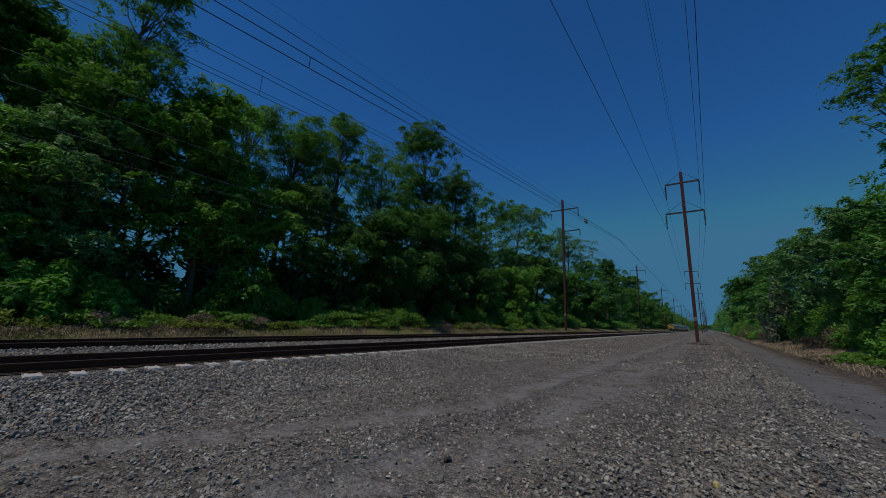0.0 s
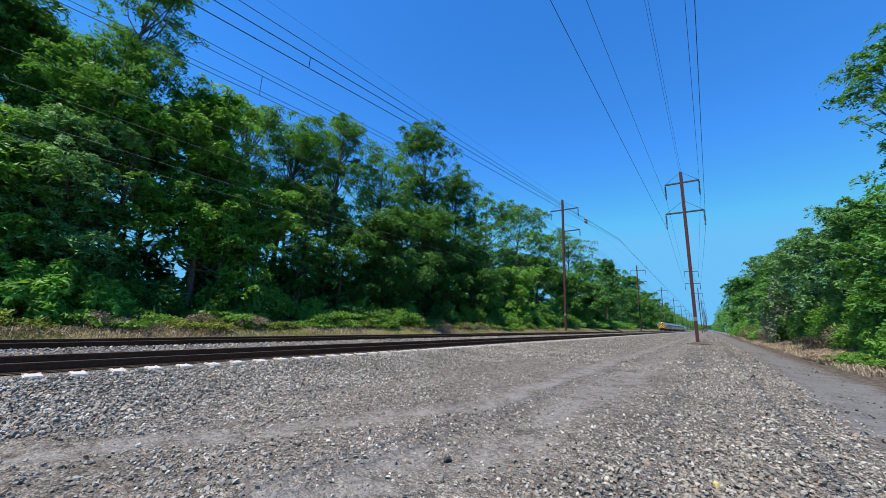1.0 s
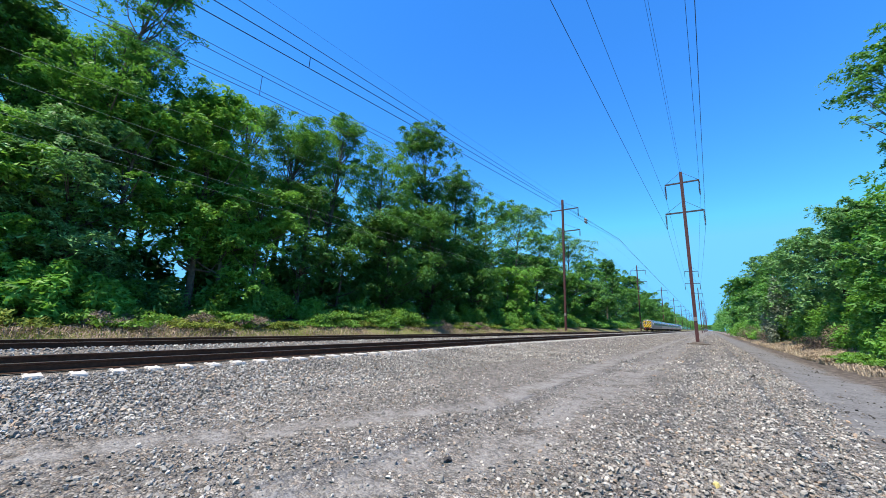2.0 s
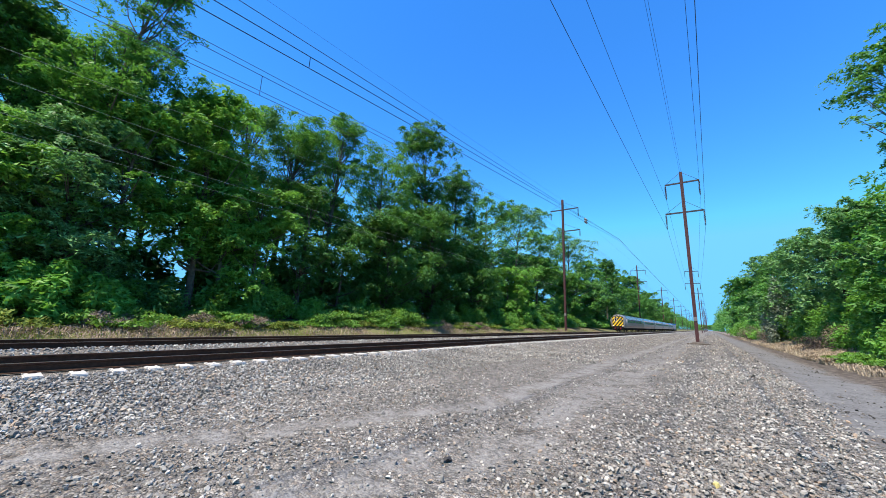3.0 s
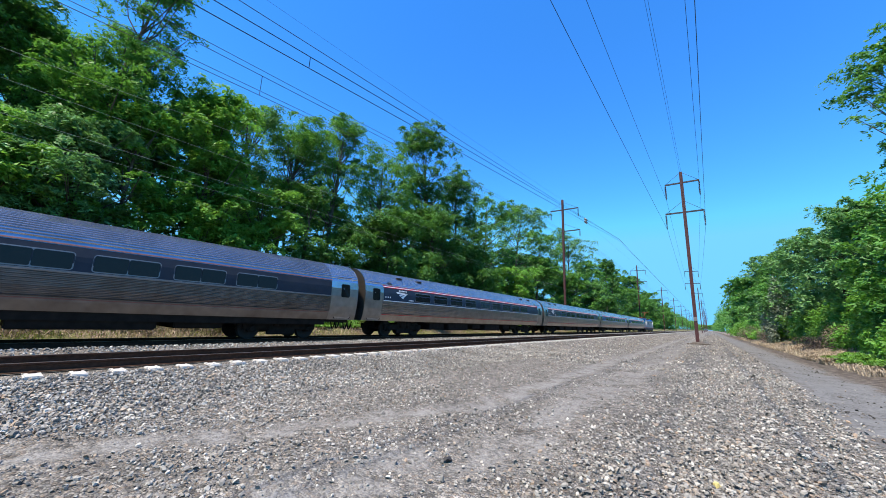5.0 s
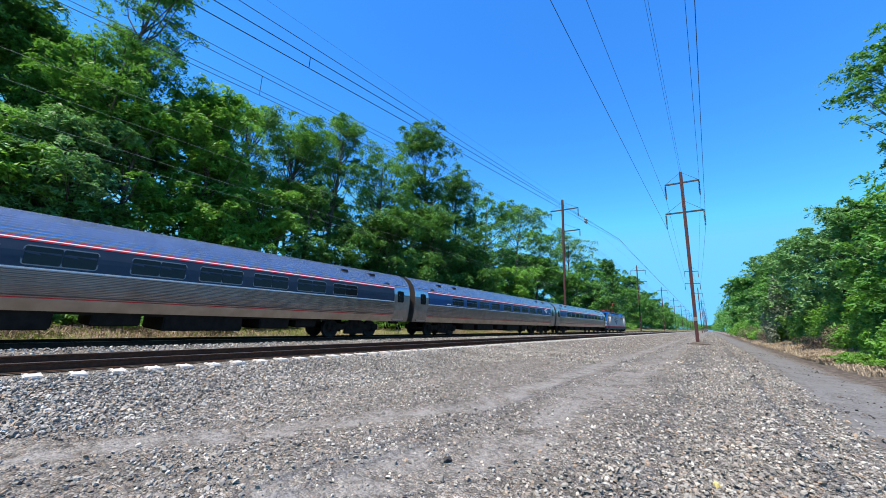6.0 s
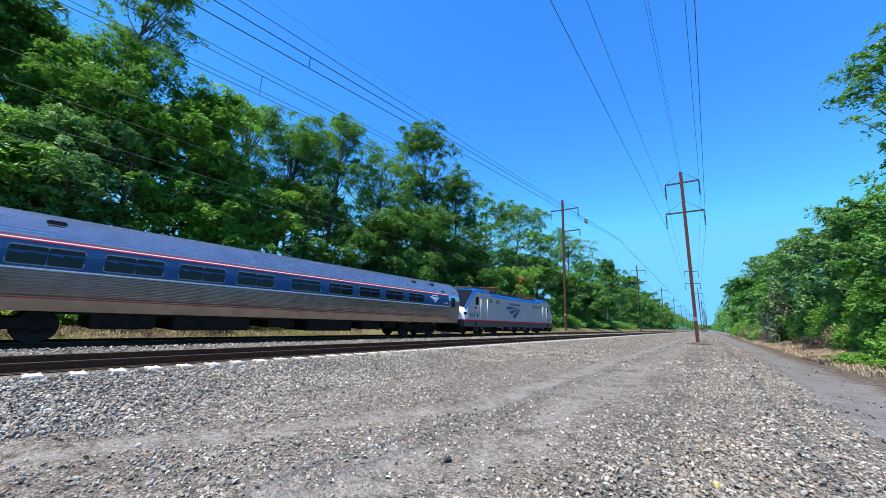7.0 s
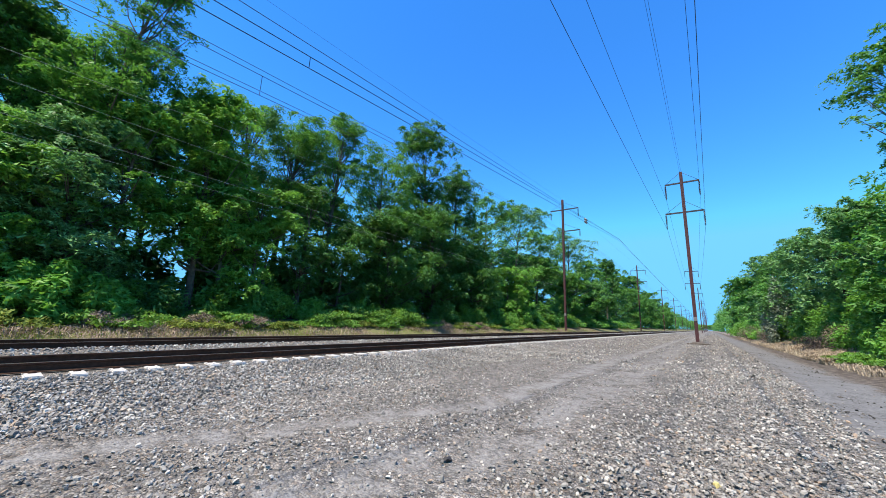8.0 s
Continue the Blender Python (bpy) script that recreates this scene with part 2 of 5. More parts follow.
    across = math_("ADD", math_("SUBTRACT", math_("ABSOLUTE", math_("SUBTRACT", x, 4.95)), broad), math_("MULTIPLY", ragged, 0.6))
    mud = math_("SUBTRACT", 1.0, step_(across, 0.7, 0.95))
    mudcol = mix_(step_(noise_(9.0, 8), 0.25, 0.75), (0.12, 0.119, 0.116), (0.20, 0.198, 0.192))
    clod = math_("MULTIPLY", step_(noise_(16.0, 8), 0.47, 0.62), step_(noise_(1.3, 5), 0.42, 0.58))
    mudcol = mix_(math_("MULTIPLY", clod, 0.85), mudcol, (0.06, 0.054, 0.048))
    wet = step_(across, 0.45, 0.8)
    mudcol = mix_(math_("MULTIPLY", wet, step_(noise_(2.2, 6), 0.45, 0.65)), mudcol, (0.10, 0.085, 0.073))
    col = mix_(mud, col, mudcol)
    soil = mix_(step_(noise_(2.5, 8), 0.3, 0.7), (0.11, 0.088, 0.072), (0.36, 0.305, 0.255))
    damp = mix_(step_(noise_(4.0, 8), 0.35, 0.7), (0.07, 0.058, 0.048), (0.17, 0.142, 0.118))
    soil = mix_(step_(x, 6.9, 8.0), damp, soil)
    col = mix_(step_(x, 5.75, 6.25), col, soil)
    bank = mix_(noise_(1.2, 8), (0.20, 0.16, 0.10), (0.16, 0.19, 0.06))
    col = mix_(step_(math_("MULTIPLY", x, -1.0), 17.1, 17.7), col, bank)
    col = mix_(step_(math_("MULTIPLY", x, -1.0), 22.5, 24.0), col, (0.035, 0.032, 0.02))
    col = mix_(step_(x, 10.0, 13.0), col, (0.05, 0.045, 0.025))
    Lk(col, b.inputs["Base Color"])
    b.inputs["Roughness"].default_value, b.inputs["Specular IOR Level"].default_value = 0.9, 0.2
    h = math_("ADD", math_("MULTIPLY", math_("SUBTRACT", 1.0, math_("MAXIMUM", ruts, mud)), vor.outputs["Distance"]), math_("MULTIPLY", noise_(30.0, 4), 0.35))
    bp = N("ShaderNodeBump")
    bp.inputs["Strength"].default_value, bp.inputs["Distance"].default_value = 0.8, 0.05
    bp.invert = True
    Lk(h, bp.inputs["Height"])
    Lk(bp.outputs[0], b.inputs["Normal"])
    return m


def ground():
    xs = np.concatenate([[-2500, -900, -400, -150, -60, -40], np.arange(-30, -19, 1.0), np.arange(-19, -7, 0.2), np.arange(-7, 8, 0.15), np.arange(8, 21, 1.0), [30, 60, 150, 400, 900, 2500]])
    ys = np.concatenate([[-1500, -500, -150, -60, -30, -15], np.arange(-9, 16, 0.25), np.arange(16, 60, 1.5), [60, 80, 110, 150, 200, 300, 500, 900, 1600, 3500]])
    gx, gy = np.meshgrid(xs, ys)
    v = np.stack([gx, gy, lay(gx, gy)], -1).reshape(-1, 3)
    n = len(xs)
    i = (np.arange(len(ys) - 1)[:, None] * n + np.arange(n - 1)[None]).ravel()
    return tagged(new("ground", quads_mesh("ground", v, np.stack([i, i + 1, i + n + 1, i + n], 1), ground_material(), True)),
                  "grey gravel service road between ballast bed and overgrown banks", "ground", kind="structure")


ground()


# ---- railway tracks ----
def rail_profile(x):
    h = ((-0.07, -0.185), (0.07, -0.185), (0.07, -0.172), (0.012, -0.15), (0.010, -0.05), (0.036, -0.036), (0.036, -0.006), (0.026, 0.0), (-0.026, 0.0), (-0.036, -0.006), (-0.036, -0.036), (-0.010, -0.05), (-0.012, -0.15), (-0.07, -0.172))
    return [(x + a, z) for a, z in h]


def track(xc, label):
    t = thing("railway_track", label, "railway track")
    ys = [-120, -40, -10, 0, 10, 20, 40, 80, 160, 320, 700, 1500]
    for dx in (-0.72, 0.72):
        rail = part("rail", extrude_y(rail_profile(xc + dx), ys, closed=True), RAIL_RUST, t, "rust-brown steel rail")
        part("running_surface", boxed(xc + dx - 0.024, xc + dx + 0.024, -120, 1500, -0.001, 0.0015), RAIL_TOP, rail, "polished bright rail head")
    tie = bmesh.new()
    box(tie, -1.3, 1.3, -0.13, 0.13, -0.40, -0.19, 0.02)
    me = bpy.data.meshes.new("tie")
    tie.to_mesh(me), tie.free(), me.materials.append(CONCRETE)
    clip = bmesh.new()
    box(clip, -0.05, 0.05, -0.055, 0.055, 0, 0.018)
    tube(clip, (-0.03, -0.05, 0.03), (-0.03, 0.05, 0.03), 0.014, 0.014, 4)
    tube(clip, (0.02, -0.05, 0.025), (0.02, 0.05, 0.025), 0.014, 0.014, 4)
    mc = bpy.data.meshes.new("rail_clip")
    clip.to_mesh(mc), clip.free(), mc.materials.append(RAIL_RUST)
    for i in range(150):
        y = -12 + i * 0.61
        o = new("tie", me)
        o.parent, o.location = t, (xc + random.uniform(-0.02, 0.02), y, random.uniform(-0.012, 0.004))
        if i < 75:
            for dx in (-0.72 - 0.115, -0.72 + 0.115, 0.72 - 0.115, 0.72 + 0.115):
                c = new("rail_clip", mc)
                c.parent, c.location = o, (dx, 0, -0.188)
    far = bmesh.new()
    for i in range(700):
        y = -12 + (150 + i) * 0.61
        box(far, xc - 1.3, xc + 1.3, y - 0.13, y + 0.13, -0.40, -0.19)
    tagged(part("far_ties", far, CONCRETE, t), kind="stuff")
    return t


NEAR_TRACK, FAR_TRACK = -9.75, -14.75
track(NEAR_TRACK, "rust-brown steel rails on pale concrete ties in ballast")
track(FAR_TRACK, "far running track with dark rails on concrete ties")


# ---- loose stones ----
def stones(name, label, n, region, size, seed, keep=None, lift=0.45, pebble=False):
    """Loose stones: angular blocks, or six-sided pebbles with a domed top, their open base in the ground."""
    rng = np.random.default_rng(seed)
    x, y = region(rng, n)
    if keep is not None:
        k = rng.random(len(x)) < keep(x, y)
        x, y = x[k], y[k]
    n = len(x)
    z = lay(x, y)
    corners = np.array([(-1, -1, -1), (1, -1, -1), (1, 1, -1), (-1, 1, -1), (-1, -1, 1), (1, -1, 1), (1, 1, 1), (-1, 1, 1)]) * 0.62
    corners[4:, :2] *= 0.68
    faces = np.array([(4, 5, 6, 7), (0, 1, 5, 4), (1, 2, 6, 5), (2, 3, 7, 6), (3, 0, 4, 7)])
    if pebble:
        ring = [(math.cos(math.pi * i / 3), math.sin(math.pi * i / 3)) for i in range(6)]
        corners = np.array([(a, b, -0.6) for a, b in ring] + [(0.66 * a, 0.66 * b, 0.6) for a, b in ring]) * 0.75
        faces = np.array([(i, (i + 1) % 6, 6 + (i + 1) % 6, 6 + i) for i in range(6)] + [(6, 7, 8, 9), (6, 9, 10, 11)])
    m = len(corners)
    s = size[0] + (size[1] - size[0]) * rng.random(n) ** 2.0
    v = corners[None] * (1 + (rng.uniform(-0.25, 0.25, (n, m, 3)) if pebble else rng.uniform(-0.45, 0.45, (n, m, 3))))
    v = v * np.stack([s * rng.uniform(0.8, 1.4, n), s * rng.uniform(0.6, 1.0, n), s * rng.uniform(0.4, 0.75, n)], -1)[:, None, :] * 0.5
    q = rng.normal(size=(n, 4)) * np.array([1, 0.36, 0.36, 1])
    q /= np.linalg.norm(q, axis=1, keepdims=True)
    w, a, b, c = q.T
    R = np.stack([np.stack([1 - 2 * (b * b + c * c), 2 * (a * b - c * w), 2 * (a * c + b * w)], -1), np.stack([2 * (a * b + c * w), 1 - 2 * (a * a + c * c), 2 * (b * c - a * w)], -1), np.stack([2 * (a * c - b * w), 2 * (b * c + a * w), 1 - 2 * (a * a + b * b)], -1)], 1)
    v = np.einsum("nij,nkj->nki", R, v) + np.stack([x, y, z + s * lift * rng.uniform(0.2, 1.2, n)], -1)[:, None, :]
    f = (faces[None] + (np.arange(n) * m)[:, None, None]).reshape(-1, 4)
    return tagged(new(name, quads_mesh(name, v.reshape(-1, 3), f, STONE)), label, "gravel", kind="stuff")


def rut_keep(x, y):
    r = 1.15 * np.exp(-((x - rut_far(y)) / 0.42) ** 4) + 0.85 * np.exp(-((x - rut_near(y)) / 0.65) ** 2)
    wave = 0.5 + 0.5 * np.sin(x * 1.7 + 0.6 * y) * np.sin(y * 0.9 - x)
    k = np.clip(1 - 0.9 * r, 0.06, 1) * (0.55 + 0.45 * wave) * np.where(x < -3.2, 1.0, 0.75)
    k = np.where(x > 1.0 + 0.06 * y, 1.0, k)
    wide = 0.55 * np.clip((22 - y) / 14, 0, 1)
    return np.where((x > 4.1 - wide) & (x < 6.1), 0.02, np.where(x >= 6.1, 0.12, k))


def shoulder(rng, n):
    return rng.uniform(-8.62, -5.5, n), -5.5 + 27 * rng.random(n) ** 1.6


def road_near(rng, n):
    return rng.uniform(-5.9, 6.8, n), -4.5 + 21 * rng.random(n) ** 1.7


def between(rng, n):
    return rng.uniform(-13.4, -11.2, n), -8 + 45 * rng.random(n) ** 1.3


stones("shoulder_ballast", "angular pale grey ballast stones on the track shoulder", 31000, shoulder, (0.042, 0.092), 3, lift=0.55)
stones("road_gravel", "loose grey gravel on the service road", 35000, road_near, (0.026, 0.085), 4, rut_keep, pebble=True)
stones("middle_ballast", "ballast stones between the two tracks", 7000, between, (0.05, 0.11), 5)


def road_edge(rng, n):
    return np.minimum(rng.uniform(0.6, 3.7, n) + rng.normal(0, 0.4, n), 3.9), -1.0 + 17 * rng.random(n) ** 1.5


stones("coarse_gravel", "coarse pale stones along the road edge", 8000, road_edge, (0.035, 0.10), 6, pebble=True)


def in_track(xc):
    return lambda rng, n: (rng.uniform(xc - 1.5, xc + 0.6, n), -8 + 45 * rng.random(n) ** 1.3)


stones("track_ballast", "ballast stones lying between the ties", 2200, in_track(NEAR_TRACK), (0.04, 0.09), 7, lift=0.1)
stones("track_ballast", "ballast stones lying between the ties", 3000, in_track(FAR_TRACK), (0.04, 0.09), 8, lift=0.1)
rock_dark = tagged(stones("dark_rock", "single dark lump of rock on the road", 1, lambda rng, n: (np.array([-1.12]), np.array([0.85])), (0.1, 0.11), 9), kind="thing")
rock_pale = tagged(stones("pale_rock", "single yellowish pale stone among grey gravel", 1, lambda rng, n: (np.array([1.55]), np.array([2.25])), (0.1, 0.11), 10), kind="thing")
for rock, c in ((rock_dark, (0.035, 0.033, 0.033)), (rock_pale, (0.62, 0.50, 0.18))):
    rock.data.materials.clear()
    rock.data.materials.append(material(rock.name, c, 0.8, vary=0.25, bump=0.4))
    tagged(rock, category="rock")


def road_far(rng, n):
    return rng.uniform(-8.3, 3.9, n), 14 + 110 * rng.random(n) ** 1.6


stones("far_gravel", "loose grey gravel further along the service road", 20000, road_far, (0.06, 0.14), 12, rut_keep)


def muddy(rng, n):
    return 4.95 + 1.0 * (rng.random(n) - 0.5) * 2, 4 + 36 * rng.random(n) ** 1.5


def clod_keep(x, y):
    return np.clip(1.6 * np.sin(1.1 * y + 2.3 * x) * np.sin(0.63 * y + 1.7 * x + 1) - 0.35, 0.015, 1)


clods = stones("mud_clods", "dark damp clods along the muddy path", 3000, muddy, (0.015, 0.10), 13, clod_keep, 0.2)
clods.data.materials.clear()
clods.data.materials.append(island_material("damp_clod", (0.05, 0.045, 0.04), (0.16, 0.145, 0.128), 0.85))
tagged(clods, category="mud")


def foreground(rng, n):
    return rng.uniform(-5.8, 2.6, n) + rng.normal(0, 0.5, n), -1.8 + 6.5 * rng.random(n) ** 1.2


stones("foreground_gravel", "flat grey stones pressed into the near road", 12500, foreground, (0.03, 0.085), 15, rut_keep, 0.2, True)


# ---- trees and undergrowth ----
def leaf_mesh(name, centres, normals, size, rng, mat, long=1.9):
    """Pointed leaves of three corners each, turned about their normals."""
    n = len(centres)
    nrm = normals / np.maximum(np.linalg.norm(normals, axis=1, keepdims=True), 1e-6)
    side = np.cross(nrm, rng.normal(size=(n, 3)))
    side /= np.maximum(np.linalg.norm(side, axis=1, keepdims=True), 1e-6)
    tip = np.cross(nrm, side)
    s = (size * rng.uniform(0.65, 1.35, n))[:, None]
    v = np.stack([centres - tip * s * long * 0.5 + side * s * 0.42, centres - tip * s * long * 0.35 - side * s * 0.42, centres + tip * s * long * 0.6 - nrm * s * 0.2], 1)
    return quads_mesh(name, v.reshape(-1, 3), np.arange(n * 3).reshape(-1, 3), mat)


def limb(bm, pts, r0, r1, n=6):
    for i, (a, b) in enumerate(zip(pts, pts[1:])):
        k = len(pts) - 1
        tube(bm, a, b, r0 + (r1 - r0) * i / k, r0 + (r1 - r0) * (i + 1) / k, n, caps=False)


def tree(x, y, top, r, mat, seed, label, base=0.15, leaf=0.2, per=85, fill=0.75, most=300, lean=(0, 0), spread=1.0, name="tree", shape=0.8, group="trees of the wood"):
    """A tapered trunk with limbs, and a crown of leaf clumps on the limbs' ends. base: bare share of the height."""
    rng = np.random.default_rng(seed)
    z0 = float(lay(np.array(x), np.array(y))) - 0.05
    h = top - z0
    t = thing(name, label, "tree", group)
    t.location = (x, y, z0)
    shape = shape * (0.85 + 0.5 * rng.random()) * 1.15
    bm = bmesh.new()
    tr = 0.012 * h + 0.05
    path = [Vector((lean[0] * u * u + 0.25 * r * 0.3 * math.sin(3 * u + seed), lean[1] * u * u + 0.2 * r * 0.3 * math.cos(2.5 * u + seed), u * h * 0.93)) for u in (0, 0.15, 0.3, 0.45, 0.6, 0.75, 0.9, 1.0)]
    limb(bm, path, tr, 0.03, 8)
    pts, rad = [], []
    zc = base * h
    size = 0.5 + 0.065 * r
    clumps = int(min(most, max(40, fill * 3.8 * r * (h - zc) / size ** 2)))
    boughs = []
    for i in range(max(10, clumps // 6)):
        u = rng.random() ** 0.8 if i > 2 else 0.99 - 0.06 * i
        ang, d = rng.uniform(0, 2 * math.pi), rng.random() ** 0.4
        prof = max(0.1, math.sin(math.pi * (0.1 + 0.87 * u) ** shape)) ** 0.6
        lobes = 0.78 + 0.22 * math.sin(3 * ang + seed + 5 * u) + 0.15 * math.sin(5 * ang - 9 * u + seed)
        R = r * prof * lobes * d * spread * 0.95
        axis = path[min(7, int((base + (1 - base) * u) * 7.5))]
        boughs.append((axis.x + R * math.cos(ang), axis.y + R * math.sin(ang), zc + (h - zc) * u))
    wide = 0.42 + 0.16 * r
    while len(pts) < clumps:
        c = boughs[int(rng.integers(len(boughs)))]
        g = np.clip(rng.normal(size=3), -1.7, 1.7)
        pts.append((c[0] + g[0] * wide, c[1] + g[1] * wide, min(h, max(zc * 0.8, c[2] + g[2] * wide * 0.62))))
        rad.append((0.6 + 0.7 * rng.random()) * size)
    pts, rad = np.array(pts), np.array(rad)
    for i in range(0, clumps, 3 if clumps < 200 else 5):
        c = Vector(pts[i])
        u = max(0.08, min(0.95, (c.z / h - 0.06) * 0.85))
        k = u * 7
        a = path[int(k)].lerp(path[min(7, int(k) + 1)], k - int(k))
        mid = a.lerp(c, 0.5) + Vector((0, 0, -0.06 * h * rng.random()))
        limb(bm, [a, mid, c], tr * (1 - u) * 0.45 + 0.02, 0.012, 5)
    part("trunk", bm, BARK, t, "dark furrowed trunk with branching limbs")
    # leaves stand along short drooping sprays that leave each clump's middle
    sprays = 11
    along = max(4, per // sprays)
    k = np.repeat(np.arange(clumps), sprays * along)
    ang = np.repeat(rng.uniform(0, 2 * math.pi, clumps * sprays), along)
    rise = np.repeat(rng.uniform(-0.35, 0.75, clumps * sprays), along)
    f = rng.uniform(0.12, 1.15, len(k))
    d = np.stack([np.cos(ang), np.sin(ang), rise - 0.75 * f], -1)
    off = d * f[:, None] * rad[k][:, None] + rng.normal(size=(len(k), 3)) * rad[k][:, None] * np.array([0.13, 0.13, 0.07])
    nrm = np.stack([np.cos(ang) * 0.45, np.sin(ang) * 0.45, np.ones(len(k))], -1) + rng.normal(size=(len(k), 3)) * 0.42
    crown = new("crown", leaf_mesh("crown", pts[k] + off, nrm, leaf, rng, mat))
    crown.parent = t
    return t


def shrub(x, y, r, h, mat, seed, label, leaves=3000, leaf=0.14, name="shrub", category="shrub", stems=6, group=""):
    rng = np.random.default_rng(seed)
    z0 = float(lay(np.array(x), np.array(y))) - 0.03
    t = thing(name, label, category, group)
    t.location = (x, y, z0)
    bm = bmesh.new()
    n = 26
    ang, d = rng.uniform(0, 2 * math.pi, n), rng.random(n) ** 0.6
    u = rng.random(n)
    R = r * d * (0.65 + 0.35 * np.sin(math.pi * np.clip(u * 0.8 + 0.2, 0, 1)))
    pts = np.stack([R * np.cos(ang), R * np.sin(ang), h * (0.1 + 0.9 * u) * (1 - 0.35 * d * d)], -1)
    for i in range(stems):
        c = Vector(pts[i])
        limb(bm, [Vector((c.x * 0.2, c.y * 0.2, 0)), Vector((c.x * 0.5, c.y * 0.5, c.z * 0.6)), c], 0.03, 0.008, 5)
    part("stems", bm, BARK, t)
    k = np.repeat(np.arange(n), max(1, int(1.7 * leaves) // n))
    dd = rng.normal(size=(len(k), 3))
    dd /= np.linalg.norm(dd, axis=1, keepdims=True)
    off = dd * (rng.random(len(k)) ** 0.5)[:, None] * 0.34 * np.array([r, r, h * 0.7])
    P = pts[k] + off
    P[:, 2] = np.maximum(P[:, 2], 0.03)
    crown = new("foliage", leaf_mesh("foliage", P, dd * 0.5 + rng.normal(size=(len(k), 3)) * 0.6 + np.array([0, 0, 0.8]), leaf, rng, mat))
    crown.parent = t
    return t


def blades(name, label, category, n, region, height, width, mat, seed, droop=0.5, keep=None):
    """Bent blades of grass, two faces each."""
    rng = np.random.default_rng(seed)
    x, y = region(rng, n)
    if keep is not None:
        k = rng.random(len(x)) < keep(x, y)
        x, y = x[k], y[k]
    n = len(x)
    z = lay(x, y) - 0.01
    h = rng.uniform(*height, n) * (0.6 + 0.5 * np.sin(x * 1.3 + 2) * np.sin(y * 0.8) ** 2 + 0.2)
    ang = rng.uniform(0, 2 * math.pi, n)
    d = np.stack([np.cos(ang), np.sin(ang), 0 * ang], -1)
    s = np.stack([-np.sin(ang), np.cos(ang), 0 * ang], -1) * (width * rng.uniform(0.7, 1.4, n))[:, None]
    a = np.stack([x, y, z], -1)
    up = np.array([0, 0, 1.0])
    dr = (droop * rng.uniform(0.3, 1.5, n))[:, None]
    m = a + up * (h * 0.6)[:, None] + d * h[:, None] * 0.2 * dr
    e = m + up * (h * 0.35)[:, None] * (1 - 0.7 * dr) + d * h[:, None] * 0.65 * dr
    v = np.stack([a - s, a + s, m + s * 0.8, m - s * 0.8, e + s * 0.15, e - s * 0.15], 1)
    f = np.array([(0, 1, 2, 3), (3, 2, 4, 5)])[None] + (np.arange(n) * 6)[:, None, None]
    return tagged(new(name, quads_mesh(name, v.reshape(-1, 3), f.reshape(-1, 4), mat)), label, category, kind="stuff")


